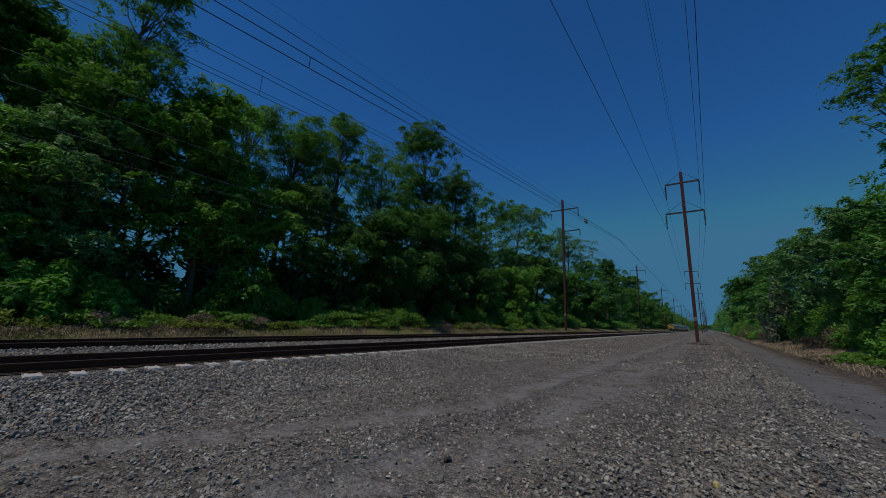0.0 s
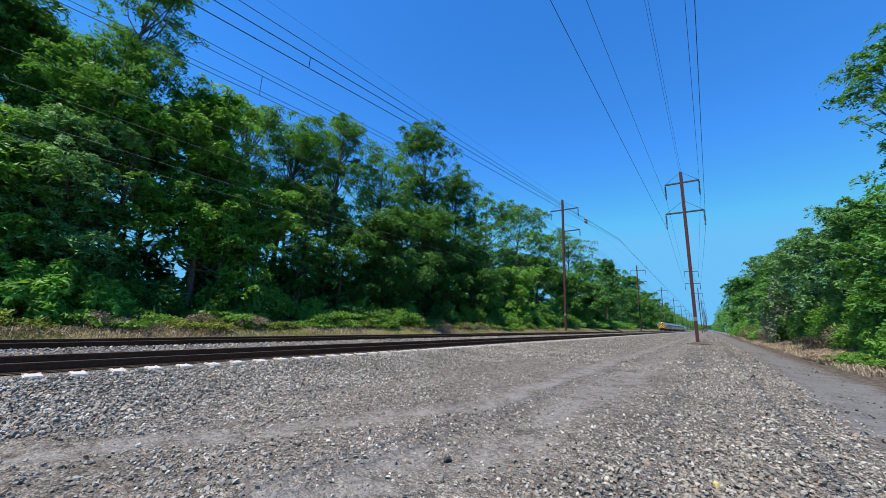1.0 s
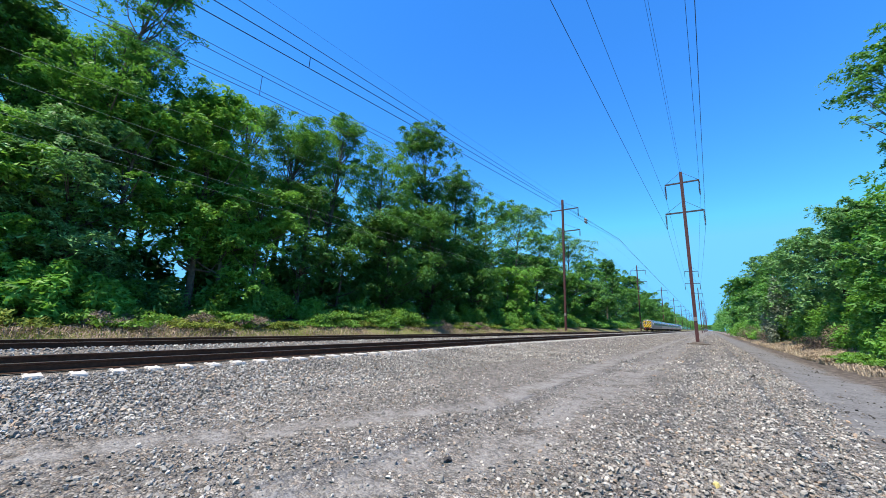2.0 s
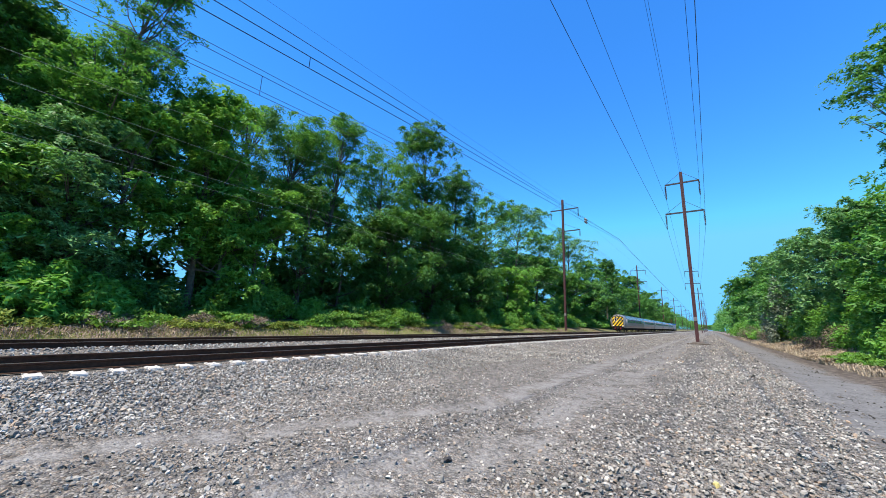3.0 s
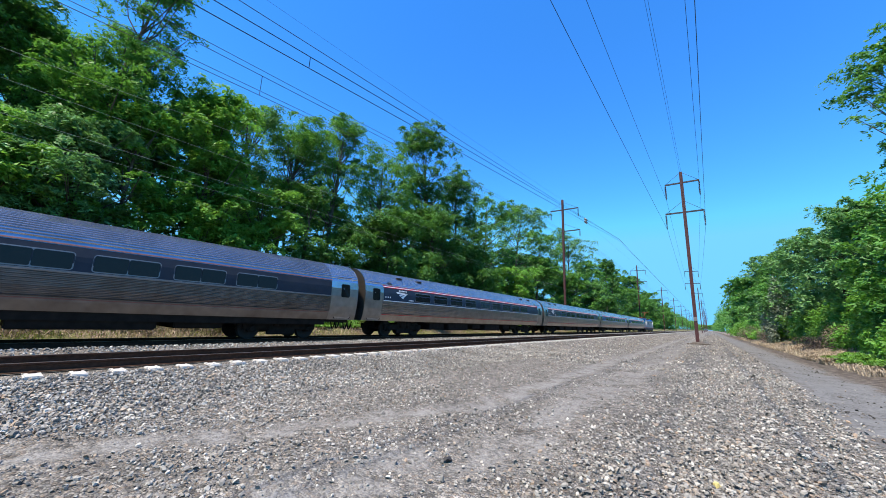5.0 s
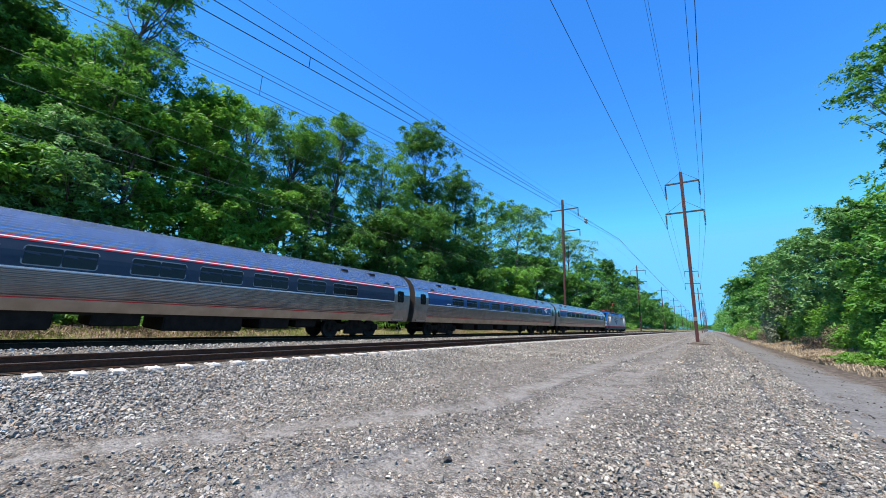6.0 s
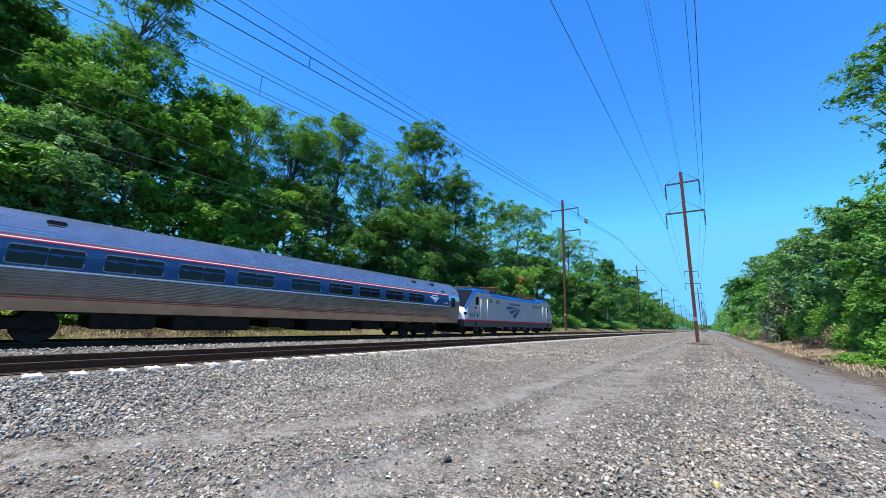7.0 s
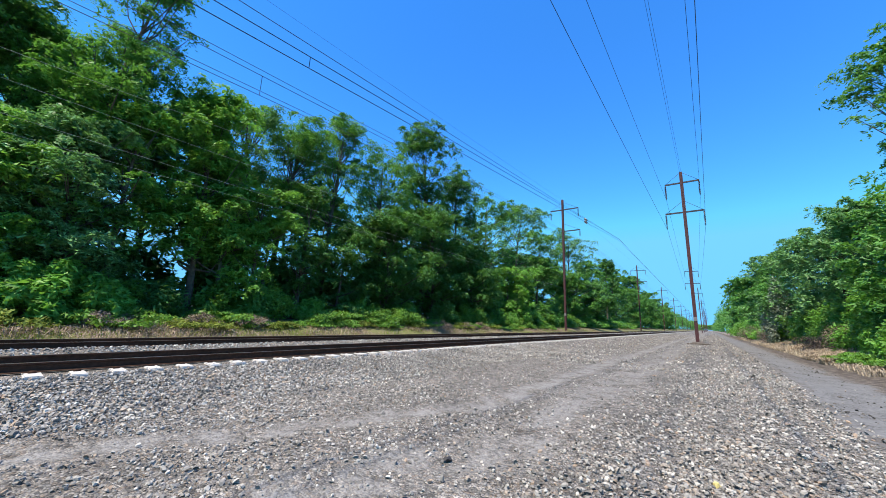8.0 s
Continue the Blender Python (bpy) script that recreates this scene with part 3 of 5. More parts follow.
# the wood beyond the tracks: tall back row, then the lower trees in front of it
WOOD = (
    # x, y, top, radius, leaves, seed, clumps, base, leaf, lean, label
    (-29, -6.2, 18.4, 3.2, LEAF_DEEP, 11, 150, 0.1, 0.2, (0, 0), "tall dark green tree hung with vines"),
    (-30, -3.6, 17.7, 2.9, LEAF_MID, 12, 150, 0.1, 0.2, (0, 0), "tall green tree with a rounded crown"),
    (-27, -1.3, 24.2, 2.6, LEAF_MID, 13, 260, 0.15, 0.17, (0.3, 1.9), "very tall leaning tree with feathery foliage"),
    (-25.0, 4.7, 16.3, 2.6, LEAF_BRIGHT, 14, 190, 0.25, 0.22, (0, 0), "bright green broad-leaved tree with a domed crown"),
    (-28, 7.9, 18.0, 2.3, LEAF_GREY, 15, 60, 0.45, 0.16, (0, 0), "thin sparse tree with bare upper twigs"),
    (-28, 11.5, 19.0, 3.7, LEAF_MID, 16, 140, 0.4, 0.15, (0, 0.8), "tall open tree with slender forked trunks"),
    (-28, 16.3, 21.6, 2.8, LEAF_MID, 17, 80, 0.35, 0.16, (0, 0.4), "slender tall tree with drooping branches"),
    (-28, 22.4, 20.6, 4.8, LEAF_MID, 18, 180, 0.2, 0.18, (0, 0), "upright green tree with a dense crown"),
    (-29, 31.6, 28.0, 5.6, LEAF_DEEP, 19, 210, 0.12, 0.22, (0, 0), "tall dark tree with a pointed crown"),
    (-29, 40.0, 23.8, 5.4, LEAF_DEEP, 20, 180, 0.1, 0.22, (0, 0), "dark green tree in the wood"),
    (-29, 50.0, 24.0, 5.4, LEAF_MID, 21, 140, 0.1, 0.24, (0, 0), "green broad-leaved tree within the wood"),
    (-29, 62.0, 26.5, 6.6, LEAF_GREY, 22, 150, 0.2, 0.24, (0, 2.5), "pale green tree with loose spreading branches"),
    (-30, 76.0, 23.0, 6.4, LEAF_MID, 23, 130, 0.1, 0.28, (0, 0), "green broad-leaved tree within the wood"),
    (-29, 94.0, 27.5, 7.4, LEAF_GREY, 24, 160, 0.25, 0.26, (0, 0), "domed greyish green tree above the wood"),
    (-27, 131.0, 25.0, 3.6, LEAF_DEEP, 25, 60, 0.6, 0.34, (0, 0), "lone dark pine with tiered branches"),
    (-28, 112.0, 21.0, 7.2, LEAF_MID, 26, 110, 0.05, 0.34, (0, 0), "green broad-leaved tree within the wood"),
    (-28, 150.0, 24.0, 8.5, LEAF_MID, 27, 110, 0.05, 0.4, (0, 0), "green broad-leaved tree within the wood"),
    (-28, 182.0, 25.0, 8.5, LEAF_MID, 28, 120, 0.05, 0.45, (0, 0), "broad green tree in the wood"),
    (-27, 215.0, 20.0, 9.0, LEAF_MID, 29, 100, 0.0, 0.5, (0, 0), "broad green tree far down the line"),
    (-27, 255.0, 19.0, 10.0, LEAF_DEEP, 30, 100, 0.0, 0.55, (0, 0), "broad green tree far down the line"),
    (-27, 300.0, 18.0, 10.0, LEAF_MID, 45, 100, 0.0, 0.6, (0, 0), "broad green tree far down the line"),
    (-24.6, -3.8, 9.6, 2.5, LEAF_BRIGHT, 31, 170, 0.22, 0.2, (0, 0), "yellow-green low tree before the wood"),
    (-24.6, -1.2, 11.0, 2.6, LEAF_GREY, 32, 230, 0.16, 0.18, (0, 0), "dense dark green tree before the wood"),
    (-24.6, 6.2, 9.8, 2.1, LEAF_BRIGHT, 33, 90, 0.28, 0.2, (0, 0), "young bright green tree with large leaves"),
    (-24.2, 9.1, 8.0, 2.0, LEAF_BRIGHT, 34, 80, 0.1, 0.2, (0, 0), "young yellow-green tree with large leaves"),
    (-24.4, 0.7, 12.6, 1.8, LEAF_BRIGHT, 46, 110, 0.4, 0.2, (0, 0), "sunlit young tree with spreading green crown"),
    (-24.0, 8.2, 10.2, 1.6, LEAF_BRIGHT, 47, 90, 0.3, 0.22, (0, 0), "young yellow-green tree with large leaves"),
    (-25, 12.4, 11.8, 2.2, LEAF_DEEP, 35, 90, 0.1, 0.2, (0, 0), "green young tree in front of the wood"),
    (-25, 16.2, 9.4, 3.0, LEAF_DEEP, 36, 110, 0.03, 0.2, (0, 0), "grey-green low tree before the wood"),
    (-25.2, 21.8, 12.5, 3.8, LEAF_DEEP, 37, 150, 0.03, 0.2, (0, 0), "broad grey-green tree reaching low"),
    (-26, 30.4, 15.0, 4.3, LEAF_DEEP, 38, 160, 0.03, 0.22, (0, 0), "broad dark green tree reaching low"),
    (-25.5, 39.0, 12.0, 4.2, LEAF_DEEP, 39, 130, 0.03, 0.24, (0, 0), "dark green low tree before the wood"),
    (-25.2, 51.0, 10.0, 4.6, LEAF_BRIGHT, 40, 120, 0.03, 0.28, (0, 0), "bright green low tree before the wood"),
    (-26, 66.0, 14.5, 5.2, LEAF_MID, 41, 120, 0.03, 0.3, (0, 0), "green low tree beside the track"),
    (-26, 86.0, 13.5, 6.0, LEAF_MID, 42, 110, 0.03, 0.34, (0, 0), "green low tree beside the track"),
    (-26, 107.0, 13.5, 6.5, LEAF_DEEP, 43, 110, 0.03, 0.38, (0, 0), "dark low tree by the track"),
)
for x, y, top, r, lm, seed, nc, base, lf, ln, lab in WOOD:
    tree(x, y, top, r * 1.12, lm, seed, lab, base=base, leaf=lf * (0.64 if y < 26 else 0.76 if y < 45 else 0.78), fill=(0.8 if y < 45 else 1.2) * nc / 140, per=176 if y < 26 else (132 if y < 45 else 99), most=250 if y < 45 else 200, lean=ln)

# the shady depth of the wood
for i in range(26):
    deep = -9 + i * 6.0 if i < 14 else 75 + (i - 14) * 9.0
    tree(-33.5 - 2 * (i % 2), deep, 13 + (i * 5) % 6, 5.2, LEAF_DEEP, 60 + i, "shaded tree deep in the wood", base=0.0 if deep > 14 else 0.25, leaf=0.38, fill=0.55, per=33, most=120)


def far_wood(name, label, x0, x1, y0, y1, top, n, seed, leaf):
    rng = np.random.default_rng(seed)
    c = np.stack([rng.uniform(x0, x1, 420), y0 + (y1 - y0) * rng.random(420) ** 1.7, np.zeros(420)], -1)
    c[:, 2] = top * (0.12 + 0.74 * rng.random(420) ** 0.7)
    k = rng.integers(0, 420, n)
    d = rng.normal(size=(n, 3))
    d /= np.linalg.norm(d, axis=1, keepdims=True)
    P = c[k] + d * (rng.random(n) ** 0.5)[:, None] * np.array([4.0, 7.0, 5.0])
    P[:, 2] = np.maximum(P[:, 2], 0.3)
    return tagged(new(name, leaf_mesh(name, P, d + rng.normal(size=(n, 3)) * 0.6 + np.array([0, 0, 0.7]), leaf, rng, LEAF_MID)), label, "woodland", kind="stuff")


far_wood("far_wood", "distant green woodland along the line", -36, -25, 185, 1700, 21, 34000, 71, 0.8)
far_wood("far_wood", "distant green woodland beside the road", 9, 22, 150, 1700, 20, 20000, 72, 0.8)
far_wood("far_wood", "hazy line of trees where the tracks vanish", -60, 40, 1750, 1800, 24, 4000, 73, 2.5)

RIGHT = (
    (17.3, 38.0, 26.0, 3.9, LEAF_MID, 90, 260, 0.4, 0.2, (-0.3, 0), "tall tree overhanging the road edge"),
    (11.8, 28.5, 10.4, 2.9, LEAF_MID, 82, 130, 0.05, 0.2, (0, 0), "green leafy tree beside the road"),
    (12.0, 38.0, 11.6, 3.0, LEAF_GREY, 83, 130, 0.05, 0.2, (0, 0), "dark green tree beside the road"),
    (12.0, 48.0, 12.0, 3.2, LEAF_GREY, 84, 120, 0.05, 0.22, (0, 0), "green leafy tree beside the road"),
    (11.2, 58.0, 12.9, 3.2, LEAF_GREY, 85, 120, 0.05, 0.24, (0, 0), "grey-green tree beside the road"),
    (11.5, 76.0, 14.0, 4.0, LEAF_MID, 86, 110, 0.03, 0.28, (0, 0), "green leafy tree beside the road"),
    (12.0, 98.0, 17.4, 4.2, LEAF_GREY, 87, 110, 0.03, 0.32, (0, 0), "tall grey-green tree beside the road"),
    (11.5, 126.0, 16.0, 5.0, LEAF_MID, 88, 90, 0.03, 0.4, (0, 0), "green leafy tree beside the road"),
    (11.0, 150.0, 18.0, 5.0, LEAF_MID, 89, 90, 0.03, 0.45, (0, 0), "green leafy tree beside the road"),
)
for x, y, top, r, lm, seed, nc, base, lf, ln, lab in RIGHT:
    tree(x, y, top, r * 1.1, lm, seed, lab, base=base, leaf=lf * 0.8, fill=0.95 * nc / 130, per=110 if y < 50 else 66, most=280 if y < 50 else 200, lean=ln, group="roadside trees")


# undergrowth at the foot of the wood
rng = np.random.default_rng(5)
y, k = -9.0, 0
while y < 150:
    step = 1.5 + 0.02 * max(0, y)
    far = y > 45
    if y < 45 and rng.random() < 0.4:
        y, k = y + step, k + 1
        continue
    m = (VINE, LEAF_MID, VINE, LEAF_DEEP, LEAF_BRIGHT)[k % 5]
    shrub(-23.3 - 0.9 * rng.random(), y, 1.3 * step / 1.5, 1.3 + 1.3 * rng.random(), m, 200 + k, "tangled green shrub and vine at the wood's foot", leaves=1500 if not far else 900, leaf=0.13 if not far else 0.24, group="undergrowth")
    y, k = y + step, k + 1
for k in range(56):
    yy = -10 + k * 2.7 + max(0, k - 38) * 2.5
    shrub(-27.5 - 4.5 * (k % 2), yy, 2.4, 4.2 + 1.5 * rng.random(), LEAF_DEEP, 300 + k, "dark shaded thicket inside the wood", leaves=520, leaf=0.4, name="thicket", group="undergrowth")
for yy, h, r in ((-2.3, 2.4, 1.5), (-0.9, 2.5, 1.5), (0.4, 1.8, 1.2)):
    shrub(-21.9, yy, r, h, LEAF_BRIGHT, int(400 + yy * 10), "spreading sumac bush with long drooping leaves", leaves=2600, leaf=0.17, name="sumac_bush", group="undergrowth")
for yy, h in ((6.5, 1.3), (13.5, 1.7), (15.6, 1.4), (18.6, 2.2), (21.8, 2.4), (38.0, 2.0), (44.0, 2.6), (50.0, 2.6)):
    shrub(-22.5, yy, 2.3, 0.6 * h, VINE, int(500 + yy * 10), "bright green vine-covered mound", leaves=2900, leaf=0.11, name="vine_mound", group="undergrowth")


rng2 = np.random.default_rng(9)
for k in range(30):
    yy = -6 + 66 * (k / 30) ** 1.2 + rng2.uniform(-0.8, 0.8)
    shrub(-22.4 + 2.0 * rng2.random() ** 1.5, yy, 1.0 + 0.9 * rng2.random(), 0.3 + 0.45 * rng2.random(), VINE if k % 3 else GRASS_GREEN, 800 + k, "low green creeper spilling down the bank", leaves=1100, leaf=0.10, name="creeper", group="undergrowth", stems=3)
for k, (yy, r) in enumerate(((0.5, 0.9), (4.2, 1.0), (7.0, 1.1), (26.0, 1.2), (30.5, 1.3), (34.0, 1.0))):
    shrub(-20.6, yy, r, 0.8, TWIG, 850 + k, "heap of dry brown brush on the bank", leaves=1500, leaf=0.045, name="dead_brush", group="undergrowth", stems=16)


def bank(rng, n):
    return rng.uniform(-22.8, -17.0, n), -10 + 95 * rng.random(n) ** 1.5


def patch(f, lo, hi):
    return lambda x, y: np.clip((np.sin(0.55 * y + f) + np.sin(0.23 * y - 1.3 * x + 2 * f) + 0.6 * np.sin(1.9 * y + x) - lo) / (hi - lo), 0.04, 1)


blades("dry_grass", "matted straw-brown dry grass on the bank", "grass", 46000, bank, (0.16, 0.36), 0.013, GRASS_DRY, 21, 2.3, patch(0.4, -1.0, 0.8))
blades("bank_grass", "yellow-green grass and weeds on the bank", "grass", 32000, bank, (0.12, 0.3), 0.012, GRASS_GREEN, 22, 1.1, patch(3.4, -1.0, 0.7))

# roadside thicket
y, k = 19.0, 0
while y < 150:
    step = 2.0 + 0.03 * (y - 19)
    m = (LEAF_BRIGHT, LEAF_MID, VINE, LEAF_BRIGHT)[k % 4]
    shrub(10.7 + 0.8 * rng.random(), y, 1.5 * step / 2.0, 3.0 + 1.6 * rng.random(), m, 600 + k, "dense green roadside shrub", leaves=2600 if y < 50 else 1200, leaf=0.15 if y < 50 else 0.26, group="roadside shrubs")
    y, k = y + step, k + 1
shrub(9.2, 59.0, 1.9, 8.0, LEAF_SILVER, 701, "silvery pale-leaved shrub among green ones", leaves=4200, leaf=0.17, group="roadside shrubs")
for x, yy, r, h in ((9.6, 36.0, 1.6, 2.2), (8.8, 41.0, 1.3, 1.5), (8.0, 62.0, 2.0, 2.6), (7.7, 90.0, 2.2, 2.6)):
    shrub(x, yy, r, h, TWIG, int(710 + yy), "bare brown dead brush", leaves=2600, leaf=0.05, name="dead_brush", group="roadside shrubs", stems=20)
for x, yy, r in ((8.6, 25.5, 1.3), (8.5, 27.6, 1.3), (9.3, 29.3, 1.2), (8.9, 23.4, 1.3), (9.6, 26.6, 1.3)):
    shrub(x, yy, r, 0.55, VINE, int(760 + yy), "low mat of green creeper", leaves=3000, leaf=0.09, name="creeper", group="roadside shrubs", stems=3)


def right_bank(rng, n):
    return rng.uniform(6.7, 11.0, n), 20 + 90 * rng.random(n) ** 1.6


blades("straw_grass", "pale dry straw grass beside the muddy path", "grass", 22000, right_bank, (0.25, 0.6), 0.016, STRAW, 23, 0.9, patch(1.1, -1.5, 0.6))


def straw_belt(rng, n):
    return 6.7 + 3.0 * rng.random(n) ** 1.2, 27 + 38 * rng.random(n) ** 1.4


blades("straw_grass", "flattened pale straw grass along the shrubs", "grass", 20000, straw_belt, (0.3, 0.75), 0.016, STRAW, 24, 1.3, patch(2.1, -0.6, 0.8))


for k, (x, yy, r, h) in enumerate(((9.5, 22.5, 1.2, 2.6), (9.7, 25.5, 1.3, 2.2), (10.1, 31.0, 1.1, 2.0), (10.6, 33.5, 1.4, 3.0), (10.3, 39.0, 1.3, 2.4))):
    shrub(x, yy, r, h, LEAF_BRIGHT, 900 + k, "sunlit yellow-green shrub at the road edge", leaves=1900, leaf=0.13, group="roadside shrubs")


# ---- catenary masts and wires ----
def h_column(h, w=0.36, d=0.34):
    bm = bmesh.new()
    for s in (-1, 1):
        box(bm, -w / 2, w / 2, s * d / 2 - 0.012, s * d / 2 + 0.012, 0, h)
    box(bm, -0.012, 0.012, -d / 2 + 0.012, d / 2 - 0.012, 0, h)
    return bm


def insulator_string(bm, top, length):
    x, y, z = top
    tube(bm, (x, y, z), (x, y, z - length), 0.035, 0.035, 6)
    n = max(4, int(length / 0.16))
    for i in range(n):
        zz = z - 0.1 - (length - 0.2) * i / n
        tube(bm, (x, y, zz), (x, y, zz - 0.07), 0.05, 0.13, 8)
    return bm


def mast(x, y, top, arms, group, label, foot, sign=True):
    """A steel H column with crossarms: each arm has height, half widths left and right, and insulator length."""
    z0 = float(lay(np.array(x), np.array(y)))
    t = thing("catenary_mast", label, "railway mast", group)
    t.location = (x, y, z0)
    h = top - z0
    part("column", h_column(h), POLE_STEEL, t, "oxide-red steel H column")
    if foot:
        part("footing", boxed(-0.6, 0.6, -0.6, 0.6, -0.2, 0.28, bevel=0.05), FOOTING, t, "weathered concrete footing")
    for az, wl, wr, ins in arms:
        zz = az - z0
        arm = part("crossarm", boxed(-wl, wr, -0.09, 0.09, zz - 0.09, zz + 0.09), DARK_STEEL, t)
        bm = bmesh.new()
        tube(bm, (0, 0, min(h, zz + 1.6)), (-wl * 0.95, 0, zz + 0.08), 0.025, 0.025, 5)
        tube(bm, (0, 0, min(h, zz + 1.6)), (wr * 0.95, 0, zz + 0.08), 0.025, 0.025, 5)
        part("stay_rods", bm, DARK_STEEL, arm)
        if ins:
            for xx in ((-wl + 0.06, wr - 0.06) if wl > 0.5 else (wr - 0.06,)):
                part("insulator", insulator_string(bmesh.new(), (xx, 0, zz - 0.09), ins), INSULATOR, arm)
    if sign:
        part("sign", boxed(-0.2, 0.2, -0.22, -0.185, 2.75, 3.25), PLATE, t, "small grey square plate on the column")
    return t


for i in range(9):
    y = 62.5 + 89 * i
    mast(-19.5, y, 25.4, ((23.3, 2.4, 3.0, 1.7), (18.9, 0.3 if i == 0 else 2.6, 3.2, 1.2)), "masts beyond the tracks", "oxide-red steel mast with crossarms beyond the tracks", False)
for i in range(9):
    mast(0.35 - 2.0 * min(i, 1), 50 + 88 * i, 21.8 + 1.2 * min(i, 1), ((20.3, 1.9, 1.9, 2.0), (16.2, 2.1, 2.1, 2.0)), "masts beside the road",
         "oxide-red steel mast with two crossarms by the road", True)
mast(11.2, 41.0, 11.6, ((11.4, 0.5, 0.5, 0),), "masts beside the road", "dark pole half hidden in roadside trees", False, sign=False)


def plank():
    t = thing("wooden_plank", "weathered dark timber lying beside the mast footing", "plank")
    t.matrix_world = pose(0.45, 47.9, float(lay(np.array(0.45), np.array(47.9))) + 0.01, 0, 0, 8)
    part("board", boxed(-1.1, 1.1, -0.13, 0.13, 0.0, 0.09, bevel=0.012), BARK, t)


plank()


def wire(name, label, pts, r=0.012):
    cu = bpy.data.curves.new(name, "CURVE")
    cu.dimensions, cu.bevel_depth, cu.bevel_resolution = "3D", r, 1
    sp = cu.splines.new("POLY")
    sp.points.add(len(pts) - 1)
    for p, q in zip(sp.points, pts):
        p.co = (*q, 1)
    cu.materials.append(PALE_WIRE if name == "far_catenary_wire" else WIRE)
    return tagged(new(name, cu), label, "wire", "overhead wires")


def span(a, b, sag, n=14):
    a, b = Vector(a), Vector(b)
    return [tuple(a.lerp(b, i / n) - Vector((0, 0, sag * 4 * (i / n) * (1 - i / n)))) for i in range(n + 1)]


LEFT_Y = [-115.5, -26.5, 62.5, 151.5, 240.5, 329.5, 418.5, 507.5, 596.5, 685.5, 774.5]


def long_wire(name, label, x, zs, r, sag=0.0, dx=0.0):
    """A wire along the line: its height at each mast, then level to the last."""
    pts = []
    for i in range(len(LEFT_Y) - 1):
        za, zb = zs[min(i, len(zs) - 1)], zs[min(i + 1, len(zs) - 1)]
        pts += span((x, LEFT_Y[i], za), (x + dx, LEFT_Y[i + 1], zb), sag, 10)[:-1]
    return wire(name, label, pts, r)


long_wire("contact_wire", "dark overhead contact wire above the near track", NEAR_TRACK, (7.64, 7.64, 16.06, 15.56, 15.16, 14.86), 0.016)
long_wire("messenger_wire", "dark messenger wire above the near track", NEAR_TRACK, (8.26, 8.26, 16.3, 15.8, 15.4, 15.1), 0.016)
long_wire("messenger_wire", "thin upper messenger wire above the near track", NEAR_TRACK, (9.26, 9.26, 16.4, 15.9, 15.5, 15.2), 0.013, 0.25)
long_wire("contact_wire", "dark overhead contact wire above the far track", FAR_TRACK, (9.6, 9.6, 15.1, 14.6, 14.2, 13.9), 0.014)
long_wire("contact_wire", "second contact wire above the far track", FAR_TRACK + 0.22, (9.72, 9.72, 15.15, 14.65, 14.25, 13.95), 0.012)
long_wire("messenger_wire", "dark messenger wire above the far track", FAR_TRACK, (10.85, 10.85, 15.75, 15.25, 14.85, 14.55), 0.014)
long_wire("messenger_wire", "second messenger wire above the far track", FAR_TRACK + 0.25, (11.0, 11.0, 15.8, 15.3, 14.9, 14.6), 0.012)
long_wire("ground_wire", "thin ground wire along the mast tops", -19.5, (19.2, 19.2, 25.45, 25.45), 0.008, 0.3)
# catenary wires of the far track, set beyond it, glint painted as pale colour
for x, zs in ((-20.2, (9.39, 9.85, 10.31)), (-20.4, (9.49, 8.77, 8.06)), (-20.6, (7.55, 7.83, 8.12)), (-20.8, (10.29, 10.29, 15.14))):
    long_wire("far_catenary_wire", "thin pale far-track catenary wire before the wood", x, zs, 0.006)
for y, x, z0, z1 in ((2.8, NEAR_TRACK, 10.41, 10.91), (28, NEAR_TRACK, 12.8, 13.18), (3.1, FAR_TRACK, 11.43, 12.48), (24, FAR_TRACK, 12.72, 13.63)):
    wire("dropper", "short vertical hanger between two wires", [(x, y, z0), (x, y, z1)], 0.014)

RIGHT_Y = [-126, -38, 50, 138, 226, 314, 402, 490, 578]
for x, z, r, lab in ((-1.69, 14.15, 0.014, "heavy transmission wire of the lower crossarm"), (2.39, 14.15, 0.014, "heavy transmission wire of the lower crossarm"),
                     (-1.49, 18.2, 0.013, "transmission wire of the upper crossarm"), (2.19, 18.2, 0.013, "transmission wire of the upper crossarm"),
                     (0.25, 21.85, 0.010, "thin shield wire over the mast tops"), (0.42, 21.8, 0.010, "thin shield wire over the mast tops")):
    pts = []
    for i in range(len(RIGHT_Y) - 1):
        off = [-2.0 if v > 60 else (-1.2 if v < 0 and x < 0 else (-0.2 if v < 0 else 0.0)) for v in RIGHT_Y[i:i + 2]]
        up = [1.2 if v > 60 else 0 for v in RIGHT_Y[i:i + 2]]
        pts += span((x + off[0], RIGHT_Y[i], z + up[0]), (x + off[1], RIGHT_Y[i + 1], z + up[1]), 0.35, 12)[:-1]
    wire("transmission_wire", lab, pts, r)


def section_insulator():
    t = thing("section_insulator", "pale pair of insulators hung in the overhead wires", "insulator", "overhead wires")
    for z in (14.05, 14.38):
        bm = bmesh.new()
        for i in range(5):
            tube(bm, (0, -0.4 + 0.16 * i, z), (0, -0.32 + 0.16 * i, z), 0.05, 0.15, 8)
        tube(bm, (0, -0.6, z), (0, 0.6, z), 0.03, 0.03, 6)
        part("insulator", bm, GREY_PANEL, t)
    part("link", tubed((0, 0.3, 14.05), (0, 0.3, 14.38), 0.025, 0.025, 6), DARK_STEEL, t)
    t.location = (NEAR_TRACK, 41.3, 0)


section_insulator()


